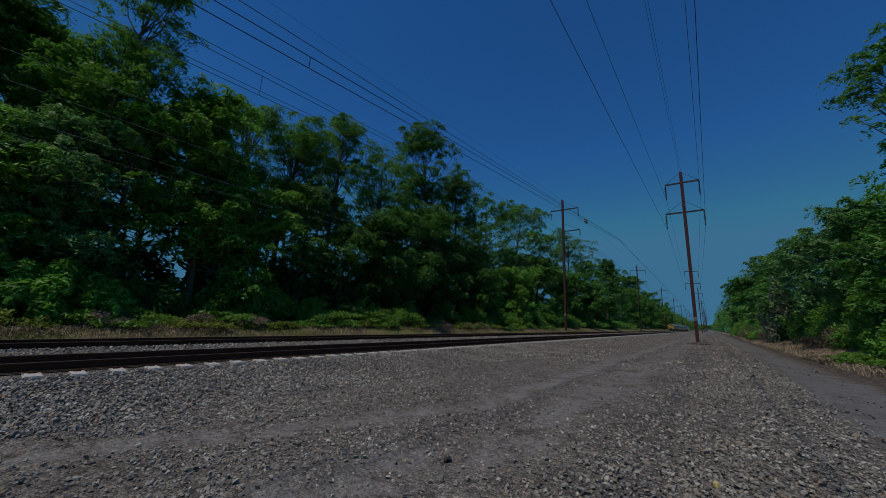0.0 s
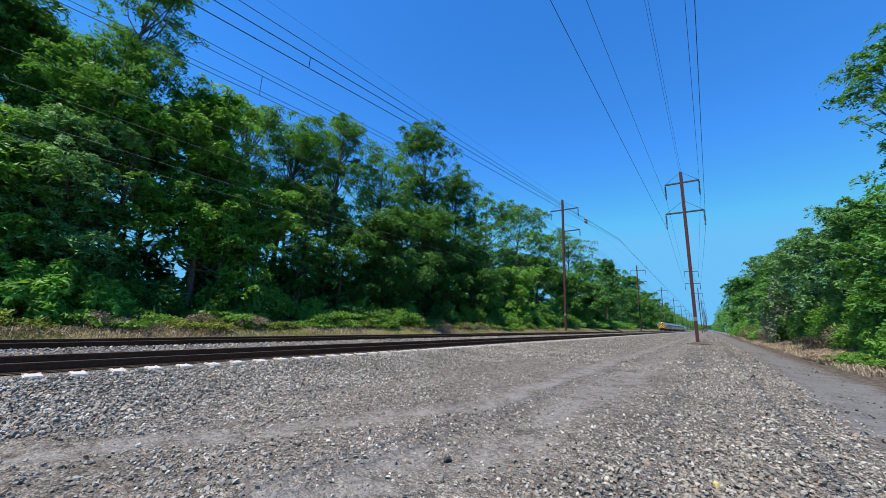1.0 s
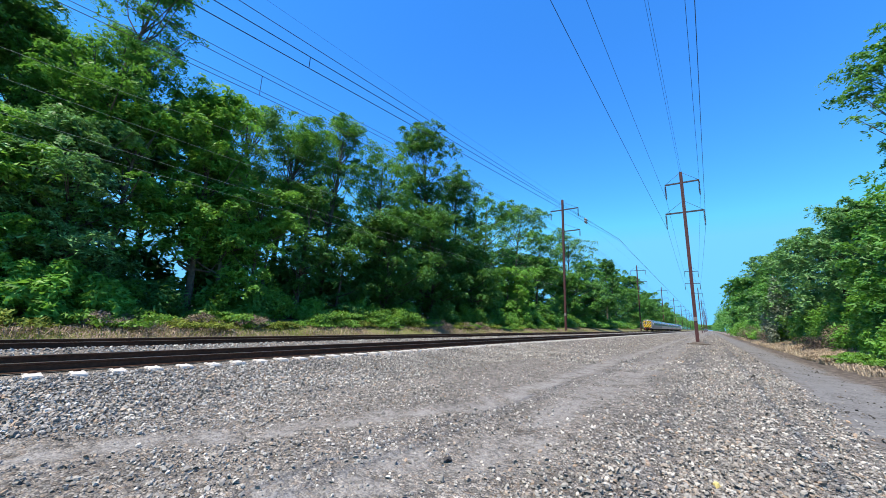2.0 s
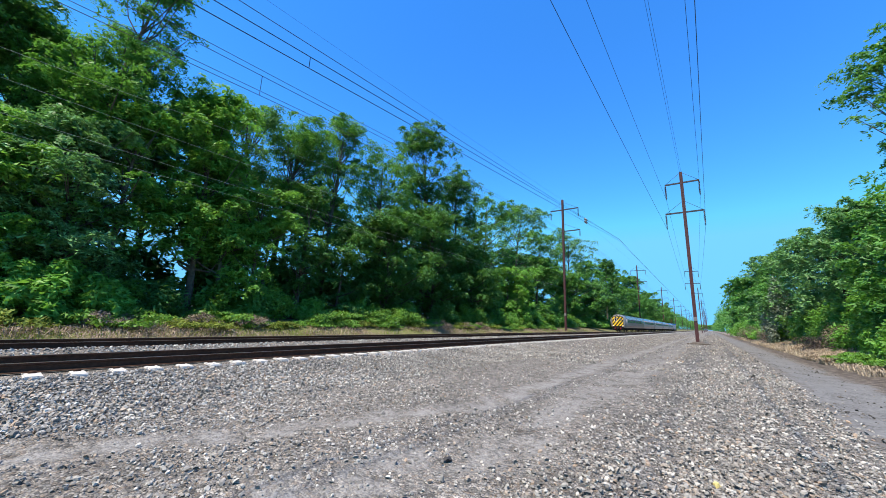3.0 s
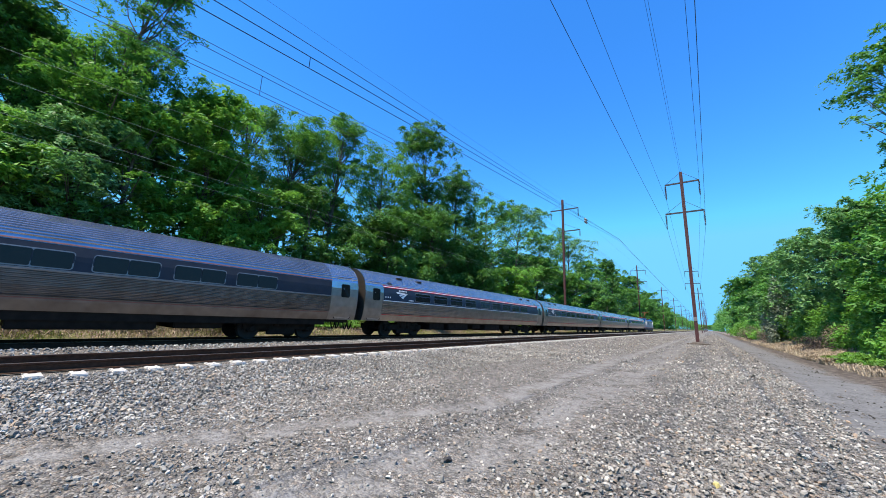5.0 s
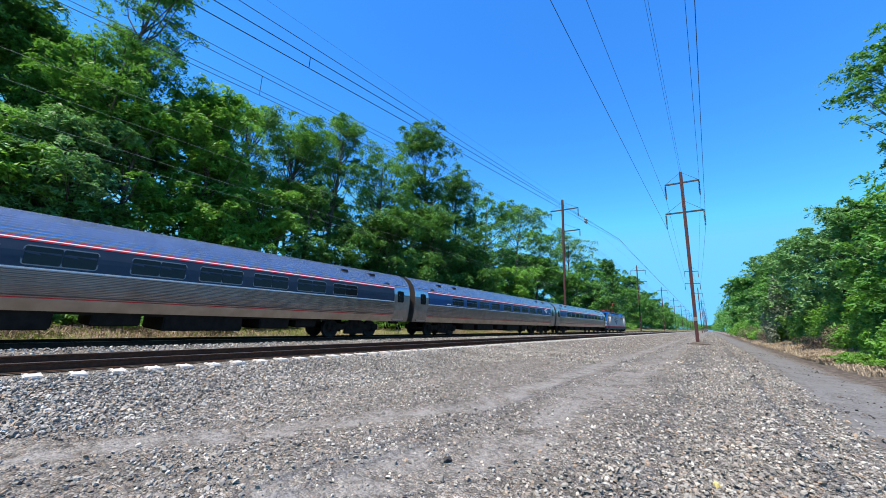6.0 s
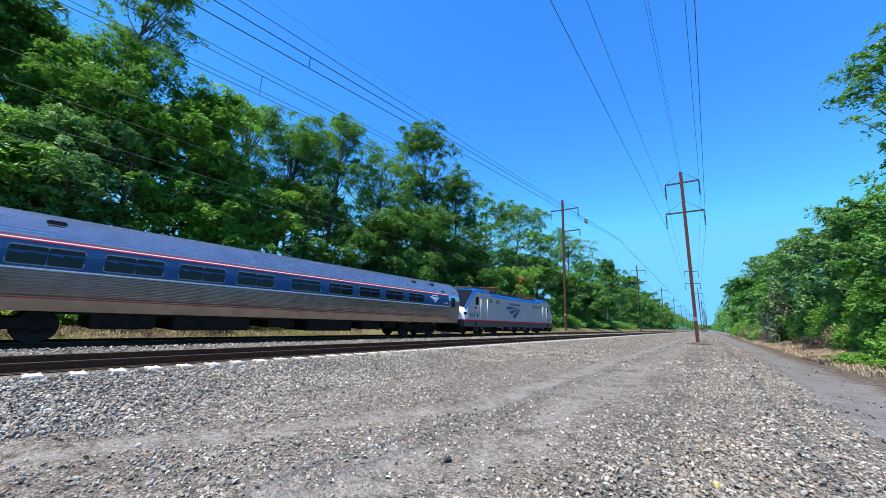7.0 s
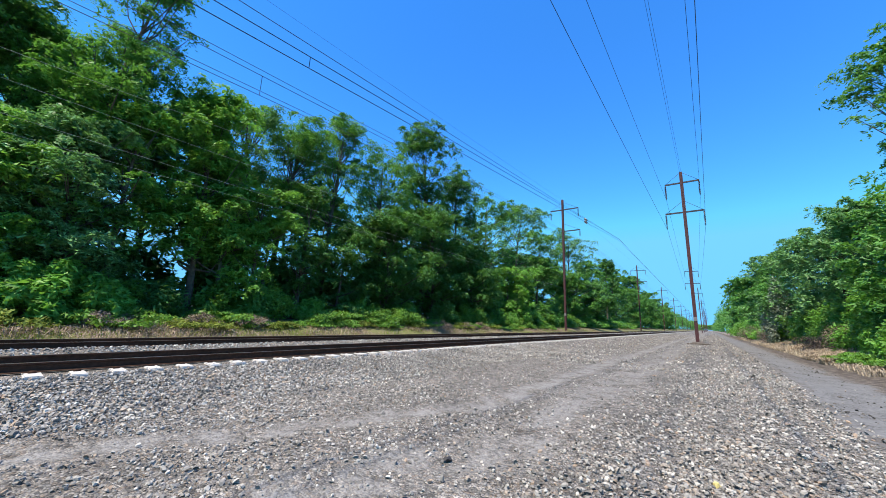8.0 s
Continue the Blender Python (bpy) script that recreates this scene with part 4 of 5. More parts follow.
def hidden_pole():
    t = thing("utility_pole", "thin dark weathered pole half hidden among roadside trees", "pole")
    z0 = float(lay(np.array(12.5), np.array(46.7)))
    t.location = (12.5, 46.7, z0 - 0.1)
    part("shaft", tubed((0, 0, 0), (-0.1, 0, 12.6), 0.15, 0.11, 10), POLE_STEEL, t)
    part("cap_band", tubed((-0.1, 0, 12.3), (-0.1, 0, 12.45), 0.14, 0.14, 10), DARK_STEEL, t)


hidden_pole()


# ---- the train ----
S_ROWS = ((0, 220.5), (0.5, 198.0), (1, 175.6), (1.5, 153.1), (2.8, 93.9), (3, 83.9), (3.3, 68.1), (3.6, 52.4), (3.8, 41.6), (4, 30.7), (4.2, 20.3), (4.5, 5.1), (4.7, -3.7), (5.8, -54.8), (6.0, -64.8), (6.5, -88), (7.0, -111.3), (7.3, -125.9), (7.5, -134.0), (7.8, -149.0), (8.0, -159.0))
TRAIN = []
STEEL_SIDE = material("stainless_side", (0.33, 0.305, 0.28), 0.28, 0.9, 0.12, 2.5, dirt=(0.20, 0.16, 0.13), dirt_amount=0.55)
END_STEEL = material("satin_stainless_end", (0.27, 0.25, 0.23), 0.42, 0.8, 0.15, 3, bump=0.05, dirt=(0.14, 0.11, 0.085), dirt_amount=0.6)
DOOR_STEEL = material("satin_stainless_door", (0.36, 0.34, 0.32), 0.36, 0.8, 0.12, 3, dirt=(0.2, 0.16, 0.13), dirt_amount=0.5)
# same steel as the sides, made paler and bluer to paint sky sheen
STEEL_ROOF_SHEEN = material("stainless_roof_sheen", (0.56, 0.57, 0.60), 0.2, 0.92, 0.05, 2.5, dirt=(0.34, 0.33, 0.32), dirt_amount=0.2)
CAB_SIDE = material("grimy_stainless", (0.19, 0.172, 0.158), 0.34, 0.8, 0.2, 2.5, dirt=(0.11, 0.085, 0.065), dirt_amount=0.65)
# grimy like the cab sides, with sky sheen painted in as paler tone
CAB_ROOF_SHEEN = material("grimy_roof_sheen", (0.40, 0.405, 0.425), 0.22, 0.88, 0.08, 2.5, dirt=(0.22, 0.2, 0.18), dirt_amount=0.3)
CAB_GREY = material("cab_grey", (0.23, 0.225, 0.22), 0.55, 0.3, 0.08, 3, dirt=(0.28, 0.25, 0.22), dirt_amount=0.3)
BLUE_BAND = material("blue_band", (0.012, 0.062, 0.17), 0.4, 0.0, 0.12, 2, dirt=(0.05, 0.06, 0.08), dirt_amount=0.3, spec=0.25)
DULL_BAND = material("dull_blue_band", (0.022, 0.028, 0.042), 0.5, 0.0, 0.15, 2, dirt=(0.05, 0.045, 0.045), spec=0.2)
FADED_RED = material("faded_red", (0.17, 0.06, 0.05), 0.5, vary=0.25)
STRIPE_RED = material("stripe_red", (0.44, 0.018, 0.025), 0.55, vary=0.12, spec=0.2)
STRIPE_WHITE = material("stripe_white", (0.72, 0.73, 0.74), 0.45, vary=0.08)
GLASS_DARK = material("tinted_glass", (0.010, 0.010, 0.011), 0.12, vary=0.1, spec=0.25)
SLATE_BAND = material("slate_blue_band", (0.02, 0.035, 0.06), 0.45, 0.0, 0.12, 2, dirt=(0.05, 0.05, 0.06), dirt_amount=0.3, spec=0.25)
FRAME_ALU = material("window_frame", (0.2, 0.2, 0.205), 0.45, 0.4, 0.1)
UNDER = material("underframe_black", (0.018, 0.014, 0.011), 0.9, 0.0, 0.3, 4, spec=0.1)
WHEEL = material("wheel_steel", (0.03, 0.026, 0.023), 0.75, 0.0, 0.2, spec=0.2)
YELLOW = material("warning_yellow", (0.80, 0.53, 0.01), 0.45, vary=0.07, dirt=(0.4, 0.28, 0.08), dirt_amount=0.3)
BLACK_PAINT = material("black_paint", (0.028, 0.022, 0.02), 0.6, vary=0.15, spec=0.2)
LOCO_GREY = material("loco_silver_grey", (0.36, 0.355, 0.355), 0.5, 0.0, 0.05, 2, dirt=(0.3, 0.29, 0.28), dirt_amount=0.3)
LOCO_BLUE = material("loco_blue", (0.002, 0.07, 0.26), 0.5, vary=0.06, scale=3, spec=0.2)
LOCO_WHITE = material("loco_white", (0.78, 0.79, 0.81), 0.35, vary=0.05)
LOCO_SKIRT = material("loco_dark_skirt", (0.06, 0.062, 0.066), 0.65, 0.0, 0.15, 3, dirt=(0.07, 0.06, 0.05))
LOGO_BLUE = material("logo_blue", (0.008, 0.045, 0.13), 0.5, vary=0.06)
PANTO_RED = material("pantograph_red", (0.36, 0.05, 0.03), 0.5, vary=0.15)
VENT_BROWN = material("vent_brown", (0.26, 0.19, 0.12), 0.7, vary=0.25, scale=30)
LAMP = bpy.data.materials.new("lit_headlight")
LAMP.use_nodes = True
LAMP.node_tree.nodes["Principled BSDF"].inputs["Emission Color"].default_value = (1.0, 0.93, 0.75, 1)
LAMP.node_tree.nodes["Principled BSDF"].inputs["Emission Strength"].default_value = 1.5

SIDE = ((0.92, 1.40), (1.2, 1.495), (1.6, 1.565), (2.1, 1.60), (2.5, 1.588), (2.85, 1.525), (3.2, 1.36), (3.5, 1.08), (3.7, 0.75), (3.8, 0.45), (3.85, 0.0))


def side_x(z):
    return float(np.interp(z, [p[0] for p in SIDE], [p[1] for p in SIDE]))


def half_profile(fluted):
    pts = []
    for i in range(91):
        z = 0.92 + (3.85 - 0.92) * i / 90
        pts.append((side_x(z), z))
    # even spacing along the curve, ridges on lower side and roof
    seg = [0.0]
    for a, b in zip(pts, pts[1:]):
        seg.append(seg[-1] + math.hypot(b[0] - a[0], b[1] - a[1]))
    out, s, k = [], 0.0, 0
    while s <= seg[-1]:
        x, z = float(np.interp(s, seg, [p[0] for p in pts])), float(np.interp(s, seg, [p[1] for p in pts]))
        ridge = fluted and (1.34 < z < 2.06 or (2.97 < z and x > 0.35)) and k % 4 in (1, 2)
        n = 0.036 if ridge else 0.0
        out.append((x + n, z + n * 0.5 * (z > 3.0)))
        s, k = s + 0.025, k + 1
    return out


def hull(y0, y1, fluted):
    """Lower side and roof of a coach tube, as two meshes."""
    h = half_profile(fluted)
    low = [p for p in h if p[1] < 2.5]
    top = [p for p in h if p[1] >= 2.48]
    bl = bmesh.new()
    for sgn in (-1, 1):
        rows = [[bl.verts.new((sgn * x, y, z)) for x, z in low] for y in (y0, y1)]
        for i in range(len(low) - 1):
            q = (rows[0][i], rows[0][i + 1], rows[1][i + 1], rows[1][i])
            bl.faces.new(q if sgn < 0 else q[::-1])
    bl.faces.new([bl.verts.new(v) for v in ((-1.4, y0, 0.92), (-1.4, y1, 0.92), (1.4, y1, 0.92), (1.4, y0, 0.92))])
    full = [(x, z) for x, z in top] + [(0, 3.852)] + [(-x, z) for x, z in top[::-1]]
    bt = extrude_y(full[::-1], (y0, y1))
    return bl, bt


def side_strip(z0, z1, y0, y1, off, sides=(1, -1), steps=5):
    """A band that follows the side's curve, off metres proud of it."""
    bm = bmesh.new()
    zs = [z0 + (z1 - z0) * i / steps for i in range(steps + 1)]
    for s in sides:
        rows = [[bm.verts.new((s * (side_x(z) + off), y, z)) for z in zs] for y in (y0, y1)]
        for i in range(steps):
            q = (rows[0][i], rows[1][i], rows[1][i + 1], rows[0][i + 1])
            bm.faces.new(q if s > 0 else q[::-1])
        for z, flip in ((z0, 0), (z1, 1)):
            q = [bm.verts.new(v) for v in ((s * (side_x(z) - 0.02), y0, z), (s * (side_x(z) - 0.02), y1, z), (s * (side_x(z) + off), y1, z), (s * (side_x(z) + off), y0, z))]
            bm.faces.new(q if flip else q[::-1])
    return bm


def rounded(y0, y1, z0, z1, r, n=4):
    pts = []
    for cy, cz, a0 in ((y1 - r, z1 - r, 0), (y0 + r, z1 - r, 90), (y0 + r, z0 + r, 180), (y1 - r, z0 + r, 270)):
        for i in range(n + 1):
            a = radians(a0 + 90 * i / n)
            pts.append((cy + r * math.cos(a), cz + r * math.sin(a)))
    return pts


def side_panel(y0, y1, z0, z1, r, off, s, at=None, thick=0.02):
    """A rounded panel on the side, standing off metres proud of it."""
    bm = bmesh.new()
    fx = at or side_x
    ring = rounded(y0, y1, z0, z1, r)
    a = [bm.verts.new((s * (fx(z) + off), y, z)) for y, z in ring]
    b = [bm.verts.new((s * (fx(z) + off - thick), y, z)) for y, z in ring]
    n = len(ring)
    bm.faces.new(a)
    for i in range(n):
        bm.faces.new((a[i], b[i], b[(i + 1) % n], a[(i + 1) % n]))
    bmesh.ops.recalc_face_normals(bm, faces=bm.faces)
    return bm


def side_window(parent, y0, y1, z0, z1, s, off=0.012):
    f = part("window", side_panel(y0 - 0.035, y1 + 0.035, z0 - 0.035, z1 + 0.035, 0.1, off, s), FRAME_ALU, parent, "tinted double window in a metal frame")
    m = (y0 + y1) / 2
    part("pane", side_panel(y0, m - 0.012, z0, z1, 0.045, off + 0.006, s), GLASS_DARK, f)
    part("pane", side_panel(m + 0.012, y1, z0, z1, 0.045, off + 0.006, s), GLASS_DARK, f)


def bogie(parent, yc, wb=2.6, r=0.46, half=0.76):
    bm = bmesh.new()
    for s in (-1, 1):
        box(bm, s * 1.02 - 0.07, s * 1.02 + 0.07, yc - wb / 2 - 0.35, yc + wb / 2 + 0.35, 0.40, 0.72, 0.03)
        box(bm, s * 1.02 - 0.09, s * 1.02 + 0.09, yc - 0.62, yc + 0.62, 0.2, 0.88, 0.03)
        for dy in (-wb / 2, wb / 2):
            box(bm, s * 1.05 - 0.09, s * 1.05 + 0.09, yc + dy - 0.17, yc + dy + 0.17, 0.32, 0.66, 0.03)
            tube(bm, (s * 1.1, yc + dy, 0.46), (s * 1.2, yc + dy, 0.46), 0.13, 0.11, 10)
        for dy in (-0.3, 0.3):
            tube(bm, (s * 1.08, yc + dy, 0.55), (s * 1.08, yc + dy, 0.92), 0.12, 0.12, 10)
    box(bm, -1.0, 1.0, yc - 0.25, yc + 0.25, 0.4, 0.8)
    b = part("bogie", bm, UNDER, parent, "black bogie frame")
    for dy in (-wb / 2, wb / 2):
        for s in (-1, 1):
            w = bmesh.new()
            tube(w, (s * (half - 0.07), yc + dy, r), (s * (half + 0.06), yc + dy, r), r, r - 0.012, 28)
            tube(w, (s * (half - 0.10), yc + dy, r), (s * (half - 0.07), yc + dy, r), r + 0.025, r + 0.02, 28)
            tube(w, (s * (half + 0.06), yc + dy, r), (s * (half + 0.1), yc + dy, r), 0.17, 0.14, 14)
            tube(w, (0, yc + dy, r), (s * half, yc + dy, r), 0.08, 0.08, 8)
            part("wheel", w, WHEEL, b)
    return b


def underfloor(parent, boxes):
    for y0, y1, z0, w in boxes:
        part("equipment_box", boxed(-w, w, y0, y1, z0, 0.94, bevel=0.04), UNDER, parent, "black underfloor equipment box")


def plain_ends(parent, length, ya, yb, doors):
    """Smooth vestibule ends with doors, end wall and gangway."""
    for y0, y1 in ((0.25, ya), (yb, length - 0.25)):
        if y1 <= y0:
            continue
        bl, bt = hull(y0, y1, False)
        bt.free()
        bt = hull(y0, y1, True)
        bt[0].free()
        bmesh.ops.recalc_face_normals(bl, faces=bl.faces)
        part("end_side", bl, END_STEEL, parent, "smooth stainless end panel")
        part("end_roof", bt[1], STEEL_ROOF_SHEEN, parent)
    for y in doors:
        for s in (1, -1):
            part("door_frame", side_panel(y - 0.05, y + 0.97, 0.96, 3.07, 0.1, 0.008, s), BLACK_PAINT, parent)
            d = part("door", side_panel(y, y + 0.92, 0.98, 3.02, 0.09, 0.014, s), DOOR_STEEL, parent, "plain metal vestibule door with a dark window")
            part("pane", side_panel(y + 0.2, y + 0.72, 2.05, 2.72, 0.09, 0.02, s), GLASS_DARK, d)
            part("threshold", side_strip(0.93, 0.975, y - 0.05, y + 0.97, 0.02, (s,), 1), FRAME_ALU, d)


def end_wall(parent, y, out):
    prof = half_profile(False)
    ring = [(x, z) for x, z in prof[::8]] + [(0, 3.845)] + [(-x, z) for x, z in prof[::-8]]
    bm = bmesh.new()
    a = [bm.verts.new((x * 0.995, y, z)) for x, z in ring]
    bm.faces.new(a)
    part("end_wall", bm, STEEL_SIDE, parent)
    g = bmesh.new()
    box(g, -0.72, 0.72, min(y, y + out), max(y, y + out), 1.0, 3.3, 0.06)
    part("gangway_bellows", g, BLACK_PAINT, parent, "black rubber gangway")
    part("coupler", tubed((0, y - out * 0.5, 0.85), (0, y + out * 1.2, 0.85), 0.11, 0.11, 8), UNDER, parent, "black coupler")
    for s in (-1, 1):
        c, prev = bmesh.new(), None
        for i in range(7):
            p = (s * 0.55, y + out * (-0.2 + 1.4 * i / 6), 0.82 - 0.42 * math.sin(math.pi * i / 6))
            if prev:
                tube(c, prev, p, 0.03, 0.03, 6, caps=False)
            prev = p
        part("jumper_cable", c, UNDER, parent, "black hanging cable")


def logo(parent, y0, z0, w, s, mat, fx, off, mirror=1, tall=1.0):
    """Three swept blades and a row of bars in place of the operator's mark."""
    tip = (1.0, 0.42)
    blades_ = (((0.0, 0.50), (0.5, 0.53), (0.13, 0.36), (0.5, 0.46)), ((0.2, 0.29), (0.58, 0.43), (0.36, 0.17), (0.64, 0.36)), ((0.42, 0.10), (0.72, 0.36), (0.60, -0.03), (0.80, 0.27)))
    for ua, uc, la, lc in blades_:
        bm = bmesh.new()
        n, rows = 10, []
        for a0, c0 in ((ua, uc), (la, lc)):
            row = []
            for i in range(n + 1):
                u = i / n * 0.985
                p = [a0[j] * (1 - u) ** 2 + 2 * c0[j] * u * (1 - u) + tip[j] * u * u for j in (0, 1)]
                y, z = y0 + mirror * w * p[0], z0 + w * tall * p[1]
                row.append(bm.verts.new((s * (fx(z) + off), y, z)))
            rows.append(row)
        for i in range(n):
            bm.faces.new((rows[0][i], rows[0][i + 1], rows[1][i + 1], rows[1][i]))
        part("emblem_blade", bm, mat, parent)
    for i in range(6):
        y = y0 + mirror * w * (0.26 + 0.115 * i)
        lo, hi = min(y, y + mirror * w * 0.08), max(y, y + mirror * w * 0.08)
        part("lettering_bar", side_panel(lo, hi, z0 + w * tall * 0.57, z0 + w * tall * 0.68, 0.004, off, s, fx, 0.006), mat, parent)


def coach(band, words, marked):
    """A coach: marked tells the end, 0 or 1, that carries the emblem."""
    L = 26.0
    t = thing("passenger_car", words, "railway car", "cars of the train")
    lo, top = hull(1.56, L - 1.56, True)
    bmesh.ops.recalc_face_normals(lo, faces=lo.faces)
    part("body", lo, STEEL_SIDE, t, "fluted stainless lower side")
    part("roof", top, STEEL_ROOF_SHEEN, t, "fluted stainless roof reflecting the sky")
    plain_ends(t, L, 1.56, L - 1.56, (0.6, L - 1.52))
    end_wall(t, 0.25, -0.22), end_wall(t, L - 0.25, 0.22)
    part("window_band", side_strip(2.1, 2.83, 1.6, L - 1.6, 0.006), band, t, "blue window band")
    part("stripe", side_strip(2.838, 2.875, 1.58, L - 1.58, 0.012, steps=1), STRIPE_RED, t, "thin red stripe")
    part("stripe", side_strip(2.879, 2.91, 1.58, L - 1.58, 0.012, steps=1), STRIPE_WHITE, t, "thin white stripe")
    part("stripe", side_strip(2.914, 2.95, 1.58, L - 1.58, 0.012, steps=1), STRIPE_RED, t, "thin red stripe")
    part("sill_strip", side_strip(2.055, 2.098, 1.6, L - 1.6, 0.022, steps=1), STRIPE_WHITE, t, "bright sill strip")
    part("stripe", side_strip(1.265, 1.295, 1.6, L - 1.6, 0.012, steps=1), STRIPE_RED, t, "thin red stripe")
    for s in (1, -1):
        for i in range(9):
            y = 4.35 + i * 1.93 + (0.35 if i > 3 else 0)
            side_window(t, y, y + 1.46, 2.19, 2.69, s)
        at = L - 3.75 if marked else 2.6
        logo(t, at if s > 0 else at + 1.1, 2.28, 1.0, s, STRIPE_WHITE, side_x, 0.01, 1 if s > 0 else -1, 0.72)
        for y in (1.95, L - 2.3):
            part("vent_cover", side_panel(y, y + 0.36, 3.02, 3.14, 0.055, 0.045, s, None, 0.05), DULL_BAND, t, "small oval cover above the band")
        for y in (1.72, 1.9, 2.08):
            part("marker_dot", side_panel(y if not marked else L - y - 0.09, y + 0.09 if not marked else L - y, 2.24, 2.33, 0.044, 0.012, s, None, 0.006), STRIPE_WHITE, t)
        for y in (3.72,):
            for k in range(5):
                part("number_bar", side_panel(y + 0.09 * k, y + 0.09 * k + 0.06, 2.17, 2.25, 0.004, 0.012, s, None, 0.006), STRIPE_WHITE, t)
    for y in (3.0, 4.9, L - 5.2, L - 3.3):
        part("roof_vent", boxed(0.92, 1.2, y, y + 0.42, 3.34, 3.56, bevel=0.03), BLACK_PAINT, t, "small dark roof vent")
    bogie(t, 3.95), bogie(t, L - 3.95)
    underfloor(t, ((6.3, 7.9, 0.42, 1.28), (8.4, 11.0, 0.38, 1.3), (11.8, 13.0, 0.5, 1.25), (13.6, 16.2, 0.36, 1.3), (16.9, 18.2, 0.45, 1.28), (18.6, 19.6, 0.52, 1.2)))
    part("sill_beam", boxed(-1.3, 1.3, 5.6, L - 5.6, 0.84, 0.925), UNDER, t)
    return t


def cab_car():
    L = 26.0
    t = thing("cab_car", "stainless cab car with yellow and black striped front", "railway car", "cars of the train")
    lo, top = hull(1.62, L - 1.9, True)
    bmesh.ops.recalc_face_normals(lo, faces=lo.faces)
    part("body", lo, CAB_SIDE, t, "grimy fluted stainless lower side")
    part("roof", top, CAB_ROOF_SHEEN, t, "fluted stainless roof")
    plain_ends(t, L, 0.25, L - 1.9, (L - 1.52,))
    end_wall(t, L - 0.25, 0.22)
    # rounded grey cab shell
    prof = half_profile(False)[::4]
    full = [(x, z) for x, z in prof] + [(0, 3.85)] + [(-x, z) for x, z in prof[::-1]]
    bm = bmesh.new()
    rows = []
    for y, k, kz in ((0.0, 0.80, 0.955), (0.06, 0.86, 0.972), (0.18, 0.92, 0.985), (0.4, 0.965, 0.995), (0.75, 0.99, 1.0), (1.1, 1.0, 1.0), (1.62, 1.0, 1.0)):
        rows.append([bm.verts.new((x * k, y, 0.92 + (z - 0.92) * kz)) for x, z in full])
    for a, b in zip(rows, rows[1:]):
        for i in range(len(full) - 1):
            bm.faces.new((a[i], b[i], b[i + 1], a[i + 1])).smooth = True
    bm.faces.new(rows[0])
    bmesh.ops.recalc_face_normals(bm, faces=bm.faces)
    part("cab_shell", bm, CAB_GREY, t, "smooth grey rounded cab end")
    # striped front
    front = part("front_panel", boxed(-1.13, 1.13, -0.05, 0.03, 1.12, 3.36, bevel=0.02), BLACK_PAINT, t, "black panel with yellow diagonal stripes")
    for k in range(-5, 7):
        st = bmesh.new()
        x0 = -2.0 + k * 0.66
        vs = [st.verts.new(v) for v in ((x0, -0.056, 1.0), (x0 + 0.36, -0.056, 1.0), (x0 + 0.36 + 2.1, -0.056, 3.6), (x0 + 2.1, -0.056, 3.6))]
        st.faces.new(vs)
        for co, no in (((-1.1, 0, 0), (-1, 0, 0)), ((1.1, 0, 0), (1, 0, 0)), ((0, 0, 1.3), (0, 0, -1)), ((0, 0, 3.3), (0, 0, 1))):
            bmesh.ops.bisect_plane(st, geom=st.verts[:] + st.edges[:] + st.faces[:], plane_co=co, plane_no=no, clear_outer=True)
        if not st.faces:
            st.free()
            continue
        bmesh.ops.solidify(st, geom=st.faces[:], thickness=0.005)
        part("stripe", st, YELLOW, front, "yellow stripe")
    part("number_box", boxed(0.3, 0.92, -0.075, -0.05, 2.5, 2.78, bevel=0.01), BLACK_PAINT, front)
    for k in range(4):
        part("number_bar", boxed(0.4 + 0.11 * k, 0.48 + 0.11 * k, -0.083, -0.075, 2.57, 2.71), STRIPE_WHITE, front)
    wf = part("cab_window", boxed(-0.66, -0.12, -0.09, -0.05, 2.28, 3.06, bevel=0.03), STRIPE_WHITE, front, "narrow cab window in a pale frame")
    part("pane", boxed(-0.58, -0.2, -0.1, -0.088, 2.36, 2.98), GLASS_DARK, wf)
    part("door_seam", boxed(0.08, 0.11, -0.063, -0.055, 1.15, 3.3), BLACK_PAINT, front)
    part("route_box", boxed(-0.35, 0.35, -0.04, 0.3, 3.42, 3.66, bevel=0.05), BLACK_PAINT, t, "dark headlight box above the front")
    for x in (-0.12, 0.12):
        part("headlight", tubed((x, -0.06, 3.54), (x, 0.0, 3.54), 0.05, 0.06, 14), LAMP, t, "headlight set above the cab")
    for x in (-1.0, 1.0):
        part("marker_lamp", tubed((x * 0.98, -0.1, 1.32), (x * 0.98, 0.0, 1.32), 0.06, 0.07, 14), LAMP, t, "lower headlight")
    # pilot, coupler and hoses
    pm = boxed(-1.2, 1.2, -0.05, 0.25, 0.72, 1.1, bevel=0.03)
    box(pm, -1.05, 1.05, 0.0, 0.12, 0.3, 0.5, 0.02)
    for x in (-0.95, -0.4, 0.4, 0.95):
        box(pm, x - 0.04, x + 0.04, 0.02, 0.1, 0.45, 0.75)
    part("pilot", pm, UNDER, t, "black pilot beam")
    cp = tubed((0, 0.3, 0.85), (0, -0.42, 0.85), 0.1, 0.13, 10)
    box(cp, -0.17, 0.17, -0.6, -0.36, 0.68, 1.02, 0.04)
    part("coupler", cp, WHEEL, t, "knuckle coupler")
    for x, m in ((-0.62, STRIPE_RED), (0.55, STRIPE_RED), (-0.85, LOGO_BLUE), (0.8, LOGO_BLUE)):
        part("jumper_cable", tubed((x, -0.05, 0.95), (x * 0.9, -0.22, 0.55), 0.045, 0.035, 8), m, t)
